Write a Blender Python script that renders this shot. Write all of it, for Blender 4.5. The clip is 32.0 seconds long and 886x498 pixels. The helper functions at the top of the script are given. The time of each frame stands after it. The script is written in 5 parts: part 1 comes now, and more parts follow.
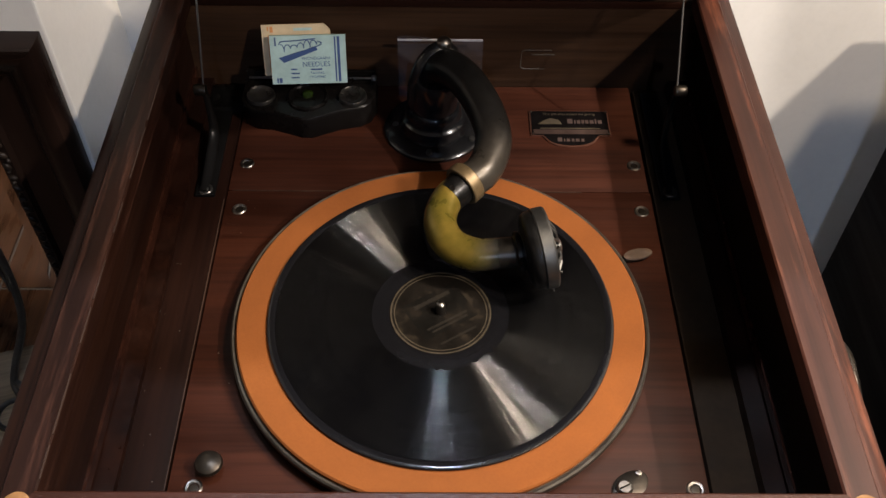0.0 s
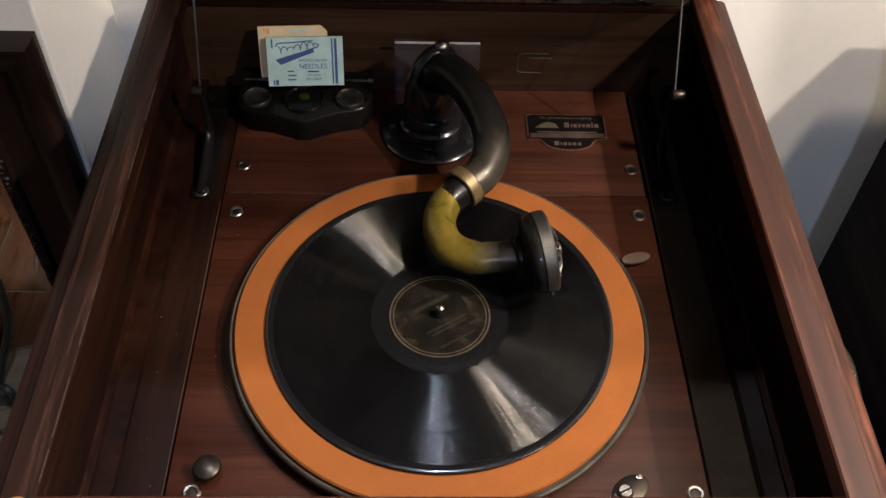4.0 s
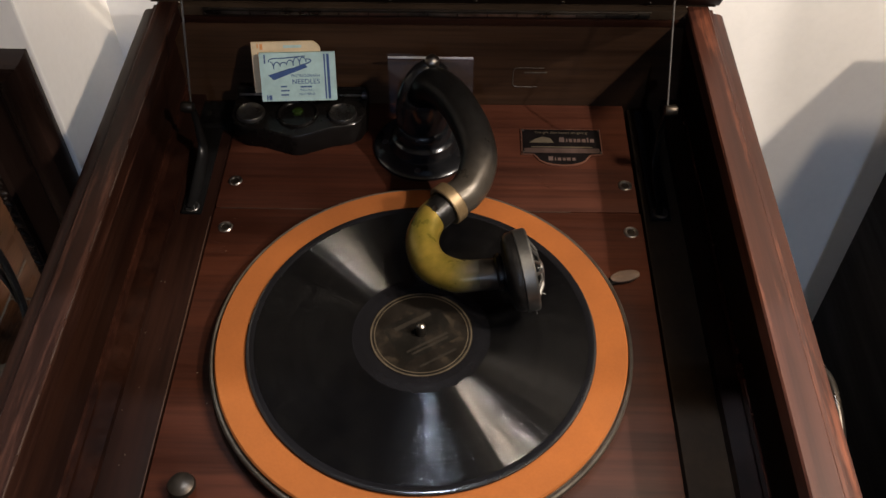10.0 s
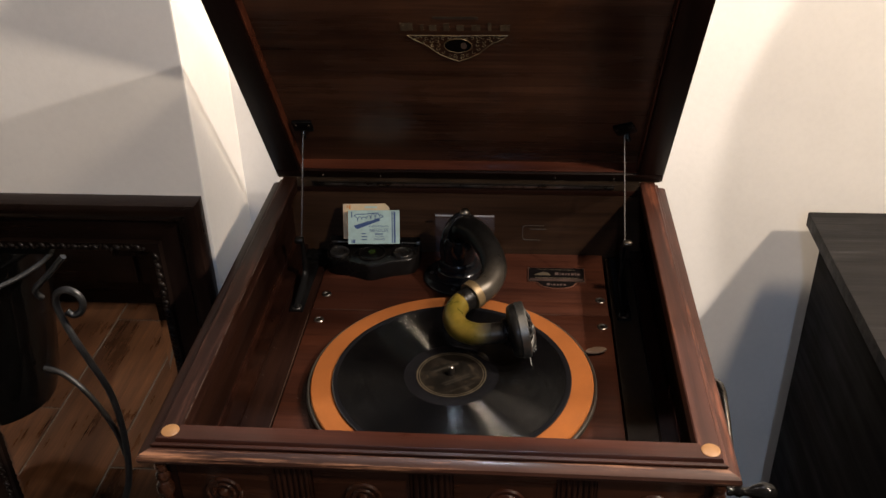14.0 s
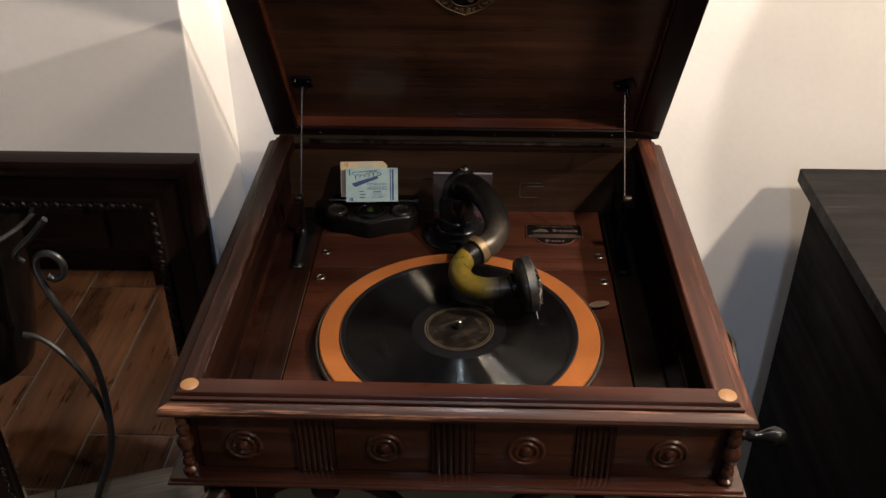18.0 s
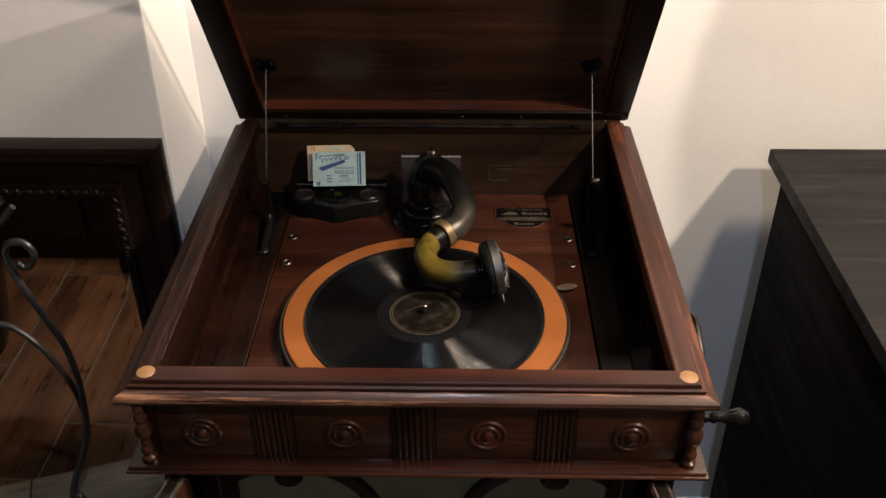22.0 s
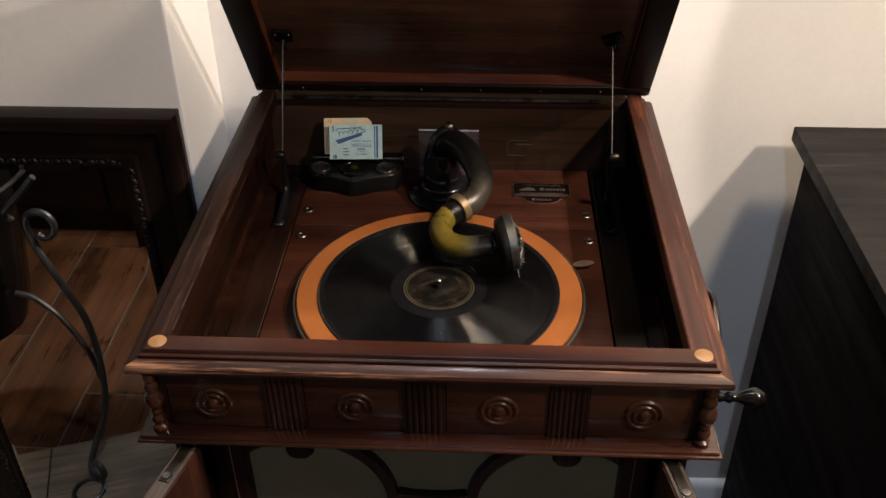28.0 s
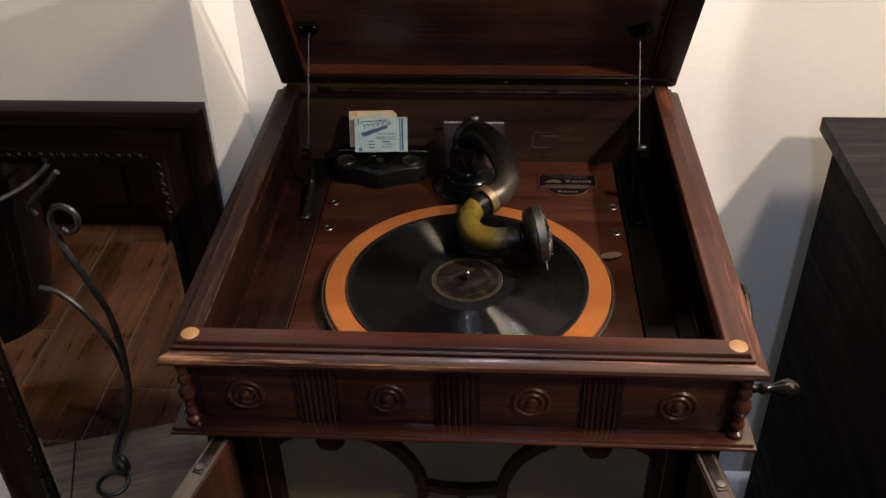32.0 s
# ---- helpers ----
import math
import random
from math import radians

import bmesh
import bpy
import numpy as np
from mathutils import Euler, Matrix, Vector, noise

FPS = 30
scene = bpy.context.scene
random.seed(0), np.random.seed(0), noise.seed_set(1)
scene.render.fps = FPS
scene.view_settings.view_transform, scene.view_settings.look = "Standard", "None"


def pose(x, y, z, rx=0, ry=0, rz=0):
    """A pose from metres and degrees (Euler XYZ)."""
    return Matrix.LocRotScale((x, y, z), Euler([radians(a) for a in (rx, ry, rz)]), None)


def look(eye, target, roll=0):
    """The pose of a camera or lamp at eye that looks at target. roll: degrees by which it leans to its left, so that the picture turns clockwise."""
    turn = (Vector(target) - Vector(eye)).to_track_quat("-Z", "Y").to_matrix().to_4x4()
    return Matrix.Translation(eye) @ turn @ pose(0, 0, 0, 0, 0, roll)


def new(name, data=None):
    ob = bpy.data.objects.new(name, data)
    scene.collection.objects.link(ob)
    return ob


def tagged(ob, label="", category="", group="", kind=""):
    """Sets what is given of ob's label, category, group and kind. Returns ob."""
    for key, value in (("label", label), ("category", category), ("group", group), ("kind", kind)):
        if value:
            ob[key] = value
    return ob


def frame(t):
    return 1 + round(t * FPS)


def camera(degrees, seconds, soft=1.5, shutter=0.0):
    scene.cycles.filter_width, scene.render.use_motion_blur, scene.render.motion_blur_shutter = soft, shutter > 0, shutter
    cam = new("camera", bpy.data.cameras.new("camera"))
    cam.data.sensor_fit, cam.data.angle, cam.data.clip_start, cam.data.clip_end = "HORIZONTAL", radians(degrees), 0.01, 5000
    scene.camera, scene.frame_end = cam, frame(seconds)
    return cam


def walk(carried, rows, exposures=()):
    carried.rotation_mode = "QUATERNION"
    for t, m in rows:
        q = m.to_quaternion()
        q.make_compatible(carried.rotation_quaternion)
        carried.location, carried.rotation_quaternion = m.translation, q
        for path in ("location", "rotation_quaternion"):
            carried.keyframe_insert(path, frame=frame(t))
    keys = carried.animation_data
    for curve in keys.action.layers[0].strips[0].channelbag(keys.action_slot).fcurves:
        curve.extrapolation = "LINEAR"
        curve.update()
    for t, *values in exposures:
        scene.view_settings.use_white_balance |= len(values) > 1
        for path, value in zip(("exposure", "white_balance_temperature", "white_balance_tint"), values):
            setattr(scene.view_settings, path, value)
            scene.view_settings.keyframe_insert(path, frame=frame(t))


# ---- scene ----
cam = camera(50.61, 32.0)
PATH = [
    (0.0, -0.0041, -0.4105, 1.3752, 40.323, -0.561, -0.049),
    (0.5, -0.0124, -0.4118, 1.3754, 40.318, -0.891, -0.581),
    (1.0, -0.0101, -0.4137, 1.3734, 40.596, -0.855, -0.469),
    (1.5, -0.0100, -0.4165, 1.3759, 40.828, -1.141, -0.428),
    (2.0, -0.0139, -0.4199, 1.3756, 40.969, -1.547, -0.696),
    (2.5, -0.0116, -0.4193, 1.3739, 40.954, -1.258, -0.579),
    (3.0, -0.0121, -0.4164, 1.3750, 40.974, -1.145, -0.443),
    (3.5, -0.0160, -0.4118, 1.3740, 40.768, -1.415, -0.557),
    (5.5, -0.0077, -0.4075, 1.3718, 40.380, -1.513, -0.504),
    (6.0, 0.0003, -0.4082, 1.3700, 40.585, -1.010, -0.122),
    (6.5, -0.0056, -0.4139, 1.3710, 40.880, -1.339, -0.713),
    (7.0, -0.0019, -0.4176, 1.3729, 40.733, -1.557, -0.610),
    (7.5, 0.0053, -0.4143, 1.3725, 40.818, -1.333, -0.441),
    (8.0, 0.0086, -0.4039, 1.3718, 40.908, -0.645, -0.528),
    (8.5, 0.0134, -0.3993, 1.3647, 40.840, -0.327, -0.704),
    (9.0, 0.0210, -0.3924, 1.3622, 41.041, -0.246, -0.318),
    (9.5, 0.0263, -0.3989, 1.3738, 40.939, 0.070, 0.519),
    (10.0, 0.0268, -0.3994, 1.3749, 40.934, 0.223, 1.267),
    (10.5, 0.0259, -0.4163, 1.3746, 41.684, 0.387, 1.528),
    (11.0, -0.0029, -0.4773, 1.3899, 42.653, -0.034, -0.174),
    (11.5, 0.0183, -0.5568, 1.3987, 46.238, 0.522, 1.298),
    (12.0, 0.0669, -0.6607, 1.4188, 50.067, 1.063, 3.325),
    (12.5, 0.0799, -0.7279, 1.4347, 53.601, 2.173, 4.459),
    (13.0, 0.0764, -0.7624, 1.4458, 56.345, 1.876, 4.928),
    (13.5, 0.0741, -0.7729, 1.4481, 58.070, 1.746, 4.848),
    (14.0, 0.0667, -0.7776, 1.4512, 58.648, 1.349, 4.469),
    (14.5, 0.0638, -0.7827, 1.4506, 58.818, 1.599, 4.366),
    (16.5, 0.0401, -0.7943, 1.4473, 58.652, 0.913, 2.722),
    (17.0, 0.0329, -0.7892, 1.4444, 57.868, 0.614, 2.372),
    (17.5, 0.0282, -0.7868, 1.4412, 57.172, 0.405, 2.279),
    (18.0, 0.0126, -0.7911, 1.4389, 56.810, 0.216, 1.997),
    (18.5, 0.0094, -0.7817, 1.4364, 56.358, -0.075, 1.698),
    (19.0, 0.0079, -0.7815, 1.4365, 55.941, -0.098, 1.746),
    (19.5, 0.0128, -0.7785, 1.4344, 55.838, -0.231, 1.623),
    (20.0, 0.0150, -0.7767, 1.4328, 55.617, -0.156, 1.591),
    (20.5, 0.0201, -0.7772, 1.4338, 55.677, -0.020, 1.469),
    (21.0, 0.0282, -0.7782, 1.4337, 55.757, -0.011, 1.430),
    (21.5, 0.0366, -0.7795, 1.4315, 55.832, 0.127, 1.300),
    (22.0, 0.0377, -0.7830, 1.4323, 55.887, 0.279, 1.129),
    (22.5, 0.0336, -0.7861, 1.4309, 55.861, 0.248, 1.131),
    (23.0, 0.0358, -0.7845, 1.4306, 55.555, 0.117, 1.092),
    (23.5, 0.0416, -0.7850, 1.4279, 55.362, 0.024, 1.139),
    (24.0, 0.0483, -0.7856, 1.4282, 55.362, 0.163, 1.530),
    (24.5, 0.0501, -0.7854, 1.4257, 54.996, 0.406, 1.671),
    (25.0, 0.0464, -0.7833, 1.4251, 54.753, 0.836, 2.038),
    (25.5, 0.0410, -0.7838, 1.4250, 54.665, 0.622, 1.899),
    (26.0, 0.0388, -0.7846, 1.4233, 54.409, 0.404, 1.789),
    (26.5, 0.0344, -0.7832, 1.4242, 54.565, 0.258, 1.778),
    (28.5, 0.0497, -0.7767, 1.4235, 54.587, 0.632, 2.949),
    (29.0, 0.0516, -0.7755, 1.4232, 54.334, 0.876, 3.067),
    (29.5, 0.0456, -0.7773, 1.4233, 54.097, 0.977, 3.066),
    (30.0, 0.0389, -0.7772, 1.4235, 53.804, 1.016, 2.961),
    (30.5, 0.0352, -0.7722, 1.4209, 53.530, 1.160, 3.045),
    (31.0, 0.0324, -0.7697, 1.4190, 53.567, 1.132, 2.760),
    (31.5, 0.0304, -0.7767, 1.4200, 53.950, 0.991, 2.917),
    (32.0, 0.0295, -0.7794, 1.4203, 54.286, 1.032, 3.244),
]
EXPOSURES = [(0.0, 0.18, 6300, 13), (9.5, 0.18, 6350, 13), (12.5, 0.05, 6600, 14), (32.0, 0.03, 6600, 14)]
walk(cam, [(t, pose(x, y, z, rx, ry, rz)) for t, x, y, z, rx, ry, rz in PATH], EXPOSURES)

# ---- light ----
world = bpy.data.worlds.new("world")
scene.world = world
world.use_nodes = True
world.node_tree.nodes["Background"].inputs[0].default_value = (0.75, 0.82, 1.0, 1)
world.node_tree.nodes["Background"].inputs[1].default_value = 0.045


def lamp(name, eye, target, watts, colour, size, spread=180):
    data = bpy.data.lights.new(name, "AREA")
    data.shape, data.size, data.energy, data.color = "DISK", size, watts, colour
    data.spread = radians(spread)
    ob = new(name, data)
    ob.matrix_world = look(eye, target)
    return ob


TAN = (1.0, 0.82, 0.60)
NEUTRAL, COOL = (1.0, 0.91, 0.80), (0.80, 0.88, 1.0)
lamp("wall_lamp_right", (1.23, -0.85, 2.28), (0.1, 0.2, 0.9), 29, (1.0, 0.85, 0.67), 0.12)
lamp("ceiling_lamp_right", (1.20, -0.30, 2.30), (0.2, 0.1, 0.85), 27, (1.0, 0.90, 0.80), 0.025)
lamp("ceiling_lamp_near_wall", (0.77, -0.16, 2.40), (0.70, 0.1, 0.9), 25, TAN, 0.16)
lamp("ceiling_lamp_over", (0.02, 0.17, 2.40), (0.0, 0.05, 0.9), 14, COOL, 0.05)
lamp("ceiling_lamp_left", (-1.35, -0.75, 2.40), (-0.84, -0.22, 0.0), 2.3, (1.0, 0.93, 0.86), 0.12, 42)
lamp("ceiling_lamp_front", (0.10, -2.4, 2.25), (0.0, 0.0, 0.8), 10, (0.52, 0.70, 1.0), 0.05)

# ---- materials ----


def mat(name):
    m = bpy.data.materials.new(name)
    m.use_nodes = True
    return m, m.node_tree.nodes, m.node_tree.links, m.node_tree.nodes["Principled BSDF"]


def ramp(nodes, links, src, stops):
    r = nodes.new("ShaderNodeValToRGB")
    while len(r.color_ramp.elements) < len(stops):
        r.color_ramp.elements.new(0.5)
    for e, (p, c) in zip(r.color_ramp.elements, stops):
        e.position, e.color = p, (*c, 1)
    links.new(src, r.inputs[0])
    return r.outputs[0]


def mix(nodes, links, kind, fac, a, b):
    n = nodes.new("ShaderNodeMix")
    n.data_type, n.blend_type = "RGBA", kind
    for sock, v in ((n.inputs[0], fac), (n.inputs[6], a), (n.inputs[7], b)):
        if isinstance(v, (int, float)):
            sock.default_value = v
        elif isinstance(v, tuple):
            sock.default_value = (*v, 1)
        else:
            links.new(v, sock)
    return n.outputs[2]


def coords(nodes, links, scale):
    tc = nodes.new("ShaderNodeTexCoord")
    mp = nodes.new("ShaderNodeMapping")
    mp.inputs["Scale"].default_value = scale
    links.new(tc.outputs["Object"], mp.inputs[0])
    return mp.outputs[0]


def noise_tex(nodes, links, vec, scale, detail=6.0, rough=0.6):
    n = nodes.new("ShaderNodeTexNoise")
    n.inputs["Scale"].default_value, n.inputs["Detail"].default_value, n.inputs["Roughness"].default_value = scale, detail, rough
    links.new(vec, n.inputs["Vector"])
    return n.outputs["Fac"]


def bump(nodes, links, height, strength, dist, bsdf):
    b = nodes.new("ShaderNodeBump")
    b.inputs["Strength"].default_value, b.inputs["Distance"].default_value = strength, dist
    links.new(height, b.inputs["Height"])
    links.new(b.outputs[0], bsdf.inputs["Normal"])


def wood(name, dark, light, grain, rough=0.35, coat=0.2, wear=None, figure=1.0, spec=0.2):
    """Stained wood whose grain runs along the axis given, with pores, streaks, dull patches and scuffs."""
    m, nodes, links, b = mat(name)
    s = {"x": (1.2, 16, 16), "y": (16, 1.2, 16), "z": (16, 16, 1.2)}[grain]
    s2 = {"x": (4, 130, 130), "y": (130, 4, 130), "z": (130, 130, 4)}[grain]
    s3 = {"x": (3, 55, 55), "y": (55, 3, 55), "z": (55, 55, 3)}[grain]
    big = noise_tex(nodes, links, coords(nodes, links, s), 1.6 * figure, 5.0, 0.55)
    fine = noise_tex(nodes, links, coords(nodes, links, s2), 2.2, 4.0, 0.6)
    streak = noise_tex(nodes, links, coords(nodes, links, s3), 1.3, 5.0, 0.65)
    cloud = noise_tex(nodes, links, coords(nodes, links, (1, 1, 1)), 6.0, 3.0, 0.5)
    col = ramp(nodes, links, big, [(0.32, dark), (0.75, light)])
    pores = ramp(nodes, links, fine, [(0.36, (0.50, 0.45, 0.42)), (0.56, (1, 1, 1))])
    col = mix(nodes, links, "MULTIPLY", 0.55, col, pores)
    lines = ramp(nodes, links, streak, [(0.34, (0.45, 0.40, 0.38)), (0.50, (1, 1, 1)), (0.66, (1.35, 1.3, 1.22))])
    col = mix(nodes, links, "MULTIPLY", 0.5, col, lines)
    patch = ramp(nodes, links, cloud, [(0.33, (0.58, 0.54, 0.51)), (0.67, (1.2, 1.16, 1.1))])
    col = mix(nodes, links, "MULTIPLY", 0.85, col, patch)
    if wear:
        w = noise_tex(nodes, links, coords(nodes, links, s3), 2.0, 8.0, 0.72)
        wf = ramp(nodes, links, w, [(0.53, (0, 0, 0)), (0.66, (1, 1, 1))])
        col = mix(nodes, links, "MIX", wf, col, wear)
    links.new(col, b.inputs["Base Color"])
    scuff = noise_tex(nodes, links, coords(nodes, links, s3), 0.8, 7.0, 0.7)
    r = ramp(nodes, links, cloud, [(0.3, (rough * 0.75,) * 3), (0.7, (min(1, rough * 1.35),) * 3)])
    r = mix(nodes, links, "MULTIPLY", 0.8, r, ramp(nodes, links, scuff, [(0.35, (0.8,) * 3), (0.65, (1.3,) * 3)]))
    links.new(r, b.inputs["Roughness"])
    b.inputs["Specular IOR Level"].default_value = spec
    b.inputs["Coat Weight"].default_value, b.inputs["Coat Roughness"].default_value = coat * 0.4, 0.14
    bump(nodes, links, fine, 0.16, 0.0006, b)
    return m


def paint(name, colour, rough=0.5, metal=0.0, var=0.15, scale=8.0, grain=120.0, relief=0.1, coat=0.0, spots=None, spec=0.5):
    """A surface with clouding, fine grain and relief."""
    m, nodes, links, b = mat(name)
    vec = coords(nodes, links, (1, 1, 1))
    a = noise_tex(nodes, links, vec, scale, 5.0, 0.6)
    g = noise_tex(nodes, links, vec, grain, 3.0, 0.6)
    lo, hi = tuple(max(0, c * (1 - var)) for c in colour), tuple(min(1, c * (1 + var)) for c in colour)
    col = ramp(nodes, links, a, [(0.3, lo), (0.7, hi)])
    col = mix(nodes, links, "MULTIPLY", 0.5, col, ramp(nodes, links, g, [(0.3, (1 - var,) * 3), (0.6, (1, 1, 1))]))
    if spots:
        v = nodes.new("ShaderNodeTexNoise")
        v.inputs["Scale"].default_value, v.inputs["Detail"].default_value = spots[1], 6.0
        links.new(vec, v.inputs["Vector"])
        col = mix(nodes, links, "MIX", ramp(nodes, links, v.outputs["Fac"], [(spots[2], (0, 0, 0)), (spots[2] + 0.08, (1, 1, 1))]), col, spots[0])
    links.new(col, b.inputs["Base Color"])
    links.new(ramp(nodes, links, a, [(0.3, (rough * 0.8,) * 3), (0.7, (min(1, rough * 1.2),) * 3)]), b.inputs["Roughness"])
    b.inputs["Metallic"].default_value = metal
    b.inputs["Specular IOR Level"].default_value = spec
    b.inputs["Coat Weight"].default_value, b.inputs["Coat Roughness"].default_value = coat, 0.1
    if relief:
        bump(nodes, links, g, relief, 0.0008, b)
    return m


MAH_D, MAH_L = (0.0055, 0.0020, 0.0012), (0.0190, 0.0068, 0.0038)
wood_x = wood("mahogany_x", MAH_D, MAH_L, "x", 0.36)
wood_y = wood("mahogany_y", MAH_D, MAH_L, "y", 0.40, 0.1, spec=0.12)
wood_z = wood("mahogany_z", MAH_D, MAH_L, "z", 0.36)
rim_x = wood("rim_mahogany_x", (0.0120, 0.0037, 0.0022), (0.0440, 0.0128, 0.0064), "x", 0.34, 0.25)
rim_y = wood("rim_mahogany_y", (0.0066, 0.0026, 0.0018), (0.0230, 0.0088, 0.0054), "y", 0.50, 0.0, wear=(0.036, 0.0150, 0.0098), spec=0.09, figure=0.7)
# right rim: paler base and wear colour than the left rim
rim_right = wood("paler_rim_mahogany", (0.022, 0.0078, 0.0052), (0.056, 0.0192, 0.0122), "y", 0.42, 0.15, wear=(0.110, 0.0370, 0.0200), spec=0.22, figure=0.7)
back_wood = wood("back_panel_mahogany", (0.0160, 0.0090, 0.0055), (0.0490, 0.0255, 0.0142), "x", 0.36, 0.15, figure=0.7)
panel_wood = wood("apron_mahogany", (0.0170, 0.0066, 0.0037), (0.0620, 0.0235, 0.0120), "x", 0.24, 0.6, figure=0.6, spec=0.3)
glossy_wood = wood("moulding_mahogany", (0.0110, 0.0042, 0.0029), (0.0420, 0.0150, 0.0090), "x", 0.2, 0.7, spec=0.3)
deck_wood = wood("deck_mahogany", (0.0165, 0.0053, 0.0033), (0.0560, 0.0180, 0.0097), "x", 0.46, 0.12, figure=0.45, spec=0.10)
lid_wood = wood("lid_panel_mahogany", (0.037, 0.0172, 0.0100), (0.165, 0.076, 0.0400), "x", 0.28, 0.4, figure=0.42)
# third rosette: redder and brighter than the other three
rosette_red = wood("reddish_mahogany", (0.030, 0.0098, 0.0055), (0.085, 0.028, 0.0145), "x", 0.30, 0.3)
ledge_red = wood("polished_red_mahogany", (0.055, 0.016, 0.009), (0.130, 0.040, 0.020), "x", 0.30, 0.3, figure=0.6)
lid_rail_wood = wood("lid_rail_mahogany", (0.018, 0.008, 0.006), (0.06, 0.024, 0.015), "x", 0.3, 0.4)
door_wood = wood("door_mahogany", (0.0150, 0.0055, 0.0035), (0.055, 0.020, 0.012), "z", 0.36, 0.3)
edge_wood = wood("bare_edge_wood", (0.036, 0.030, 0.026), (0.082, 0.069, 0.060), "x", 0.65, 0.0)
worn_wood = wood("worn_edge_mahogany", (0.018, 0.0070, 0.0045), (0.064, 0.0240, 0.0140), "x", 0.4, 0.2, wear=(0.20, 0.095, 0.052))
# mid-tone for the unseen walls and ceiling, chosen to hold down bounce light
unseen_wall = paint("unseen_wall_taupe", (0.31, 0.285, 0.25), 0.8, 0, 0.05, 3.0, 160, 0.1)
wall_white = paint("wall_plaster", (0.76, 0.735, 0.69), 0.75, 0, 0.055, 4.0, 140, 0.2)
trim_white = paint("trim_gloss_white", (0.78, 0.78, 0.78), 0.35, 0, 0.05, 10, 100, 0.03)
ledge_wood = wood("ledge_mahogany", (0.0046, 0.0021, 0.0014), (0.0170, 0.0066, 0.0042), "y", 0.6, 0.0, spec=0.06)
dull_wear = wood("rubbed_pale_edge", (0.022, 0.012, 0.009), (0.075, 0.046, 0.034), "y", 0.5, 0.0)
# right lining: the shade on that side is put into its colour
shaded_black = paint("shaded_lining", (0.0050, 0.0036, 0.0028), 0.7, 0, 0.4, 14, 200, 0.1, spec=0.05)
flute_wood = wood("fluting_mahogany", (0.0105, 0.0042, 0.0025), (0.0370, 0.0142, 0.0078), "z", 0.32, 0.3)
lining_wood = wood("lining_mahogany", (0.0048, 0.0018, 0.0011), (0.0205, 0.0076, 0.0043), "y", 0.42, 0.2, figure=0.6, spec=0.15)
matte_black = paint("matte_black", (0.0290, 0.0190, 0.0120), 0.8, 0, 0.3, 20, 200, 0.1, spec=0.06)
black_wood = wood("black_stained_pine", (0.0062, 0.0052, 0.0048), (0.0130, 0.0110, 0.0100), "y", 0.65, 0.0, spec=0.03)
cab_top = wood("scratched_black_top", (0.0050, 0.0045, 0.0043), (0.0115, 0.0103, 0.0097), "x", 0.55, 0.0, wear=(0.0175, 0.0160, 0.0150), spec=0.15)
scratch = paint("pale_scratch", (0.14, 0.132, 0.125), 0.7, 0, 0.2, 60, 300, 0)
bead_mat = wood("carved_beading_walnut", (0.0065, 0.0047, 0.004), (0.021, 0.0155, 0.0128), "x", 0.36, 0.2, spec=0.15)
frame_wood = wood("frame_dark_walnut_x", (0.0042, 0.0024, 0.0018), (0.0145, 0.0072, 0.0048), "x", 0.3, 0.3)
frame_wood_z = wood("frame_dark_walnut_z", (0.006, 0.0036, 0.003), (0.021, 0.0110, 0.008), "z", 0.3, 0.4)
black_iron = paint("black_enamel", (0.0038, 0.0036, 0.0036), 0.35, 0.0, 0.3, 20, 150, 0.05, coat=0.04, spec=0.12)
felt = paint("orange_felt", (0.192, 0.0625, 0.0158), 0.95, 0, 0.14, 14, 500, 0.15, spec=0.1)
nickel = paint("nickel", (0.24, 0.222, 0.20), 0.30, 1.0, 0.45, 40, 200, 0.05)
platter_metal = paint("dull_platter_nickel", (0.105, 0.094, 0.078), 0.48, 0.9, 0.25, 30, 200, 0.05)
handle_black = paint("polished_black_wood", (0.003, 0.0028, 0.0027), 0.09, 0, 0.2, 30, 200, 0.0, spec=0.25)
filigree_gilt = paint("dim_filigree_gilt", (0.19, 0.142, 0.078), 0.45, 0.2, 0.35, 60, 300, 0.03)
rod_steel = paint("dull_steel", (0.150, 0.142, 0.132), 0.4, 0.9, 0.05, 8, 100, 0)
shellac = paint("black_shellac", (0.006, 0.006, 0.007), 0.16, 0, 0.2, 10, 100, 0, spec=0.22)


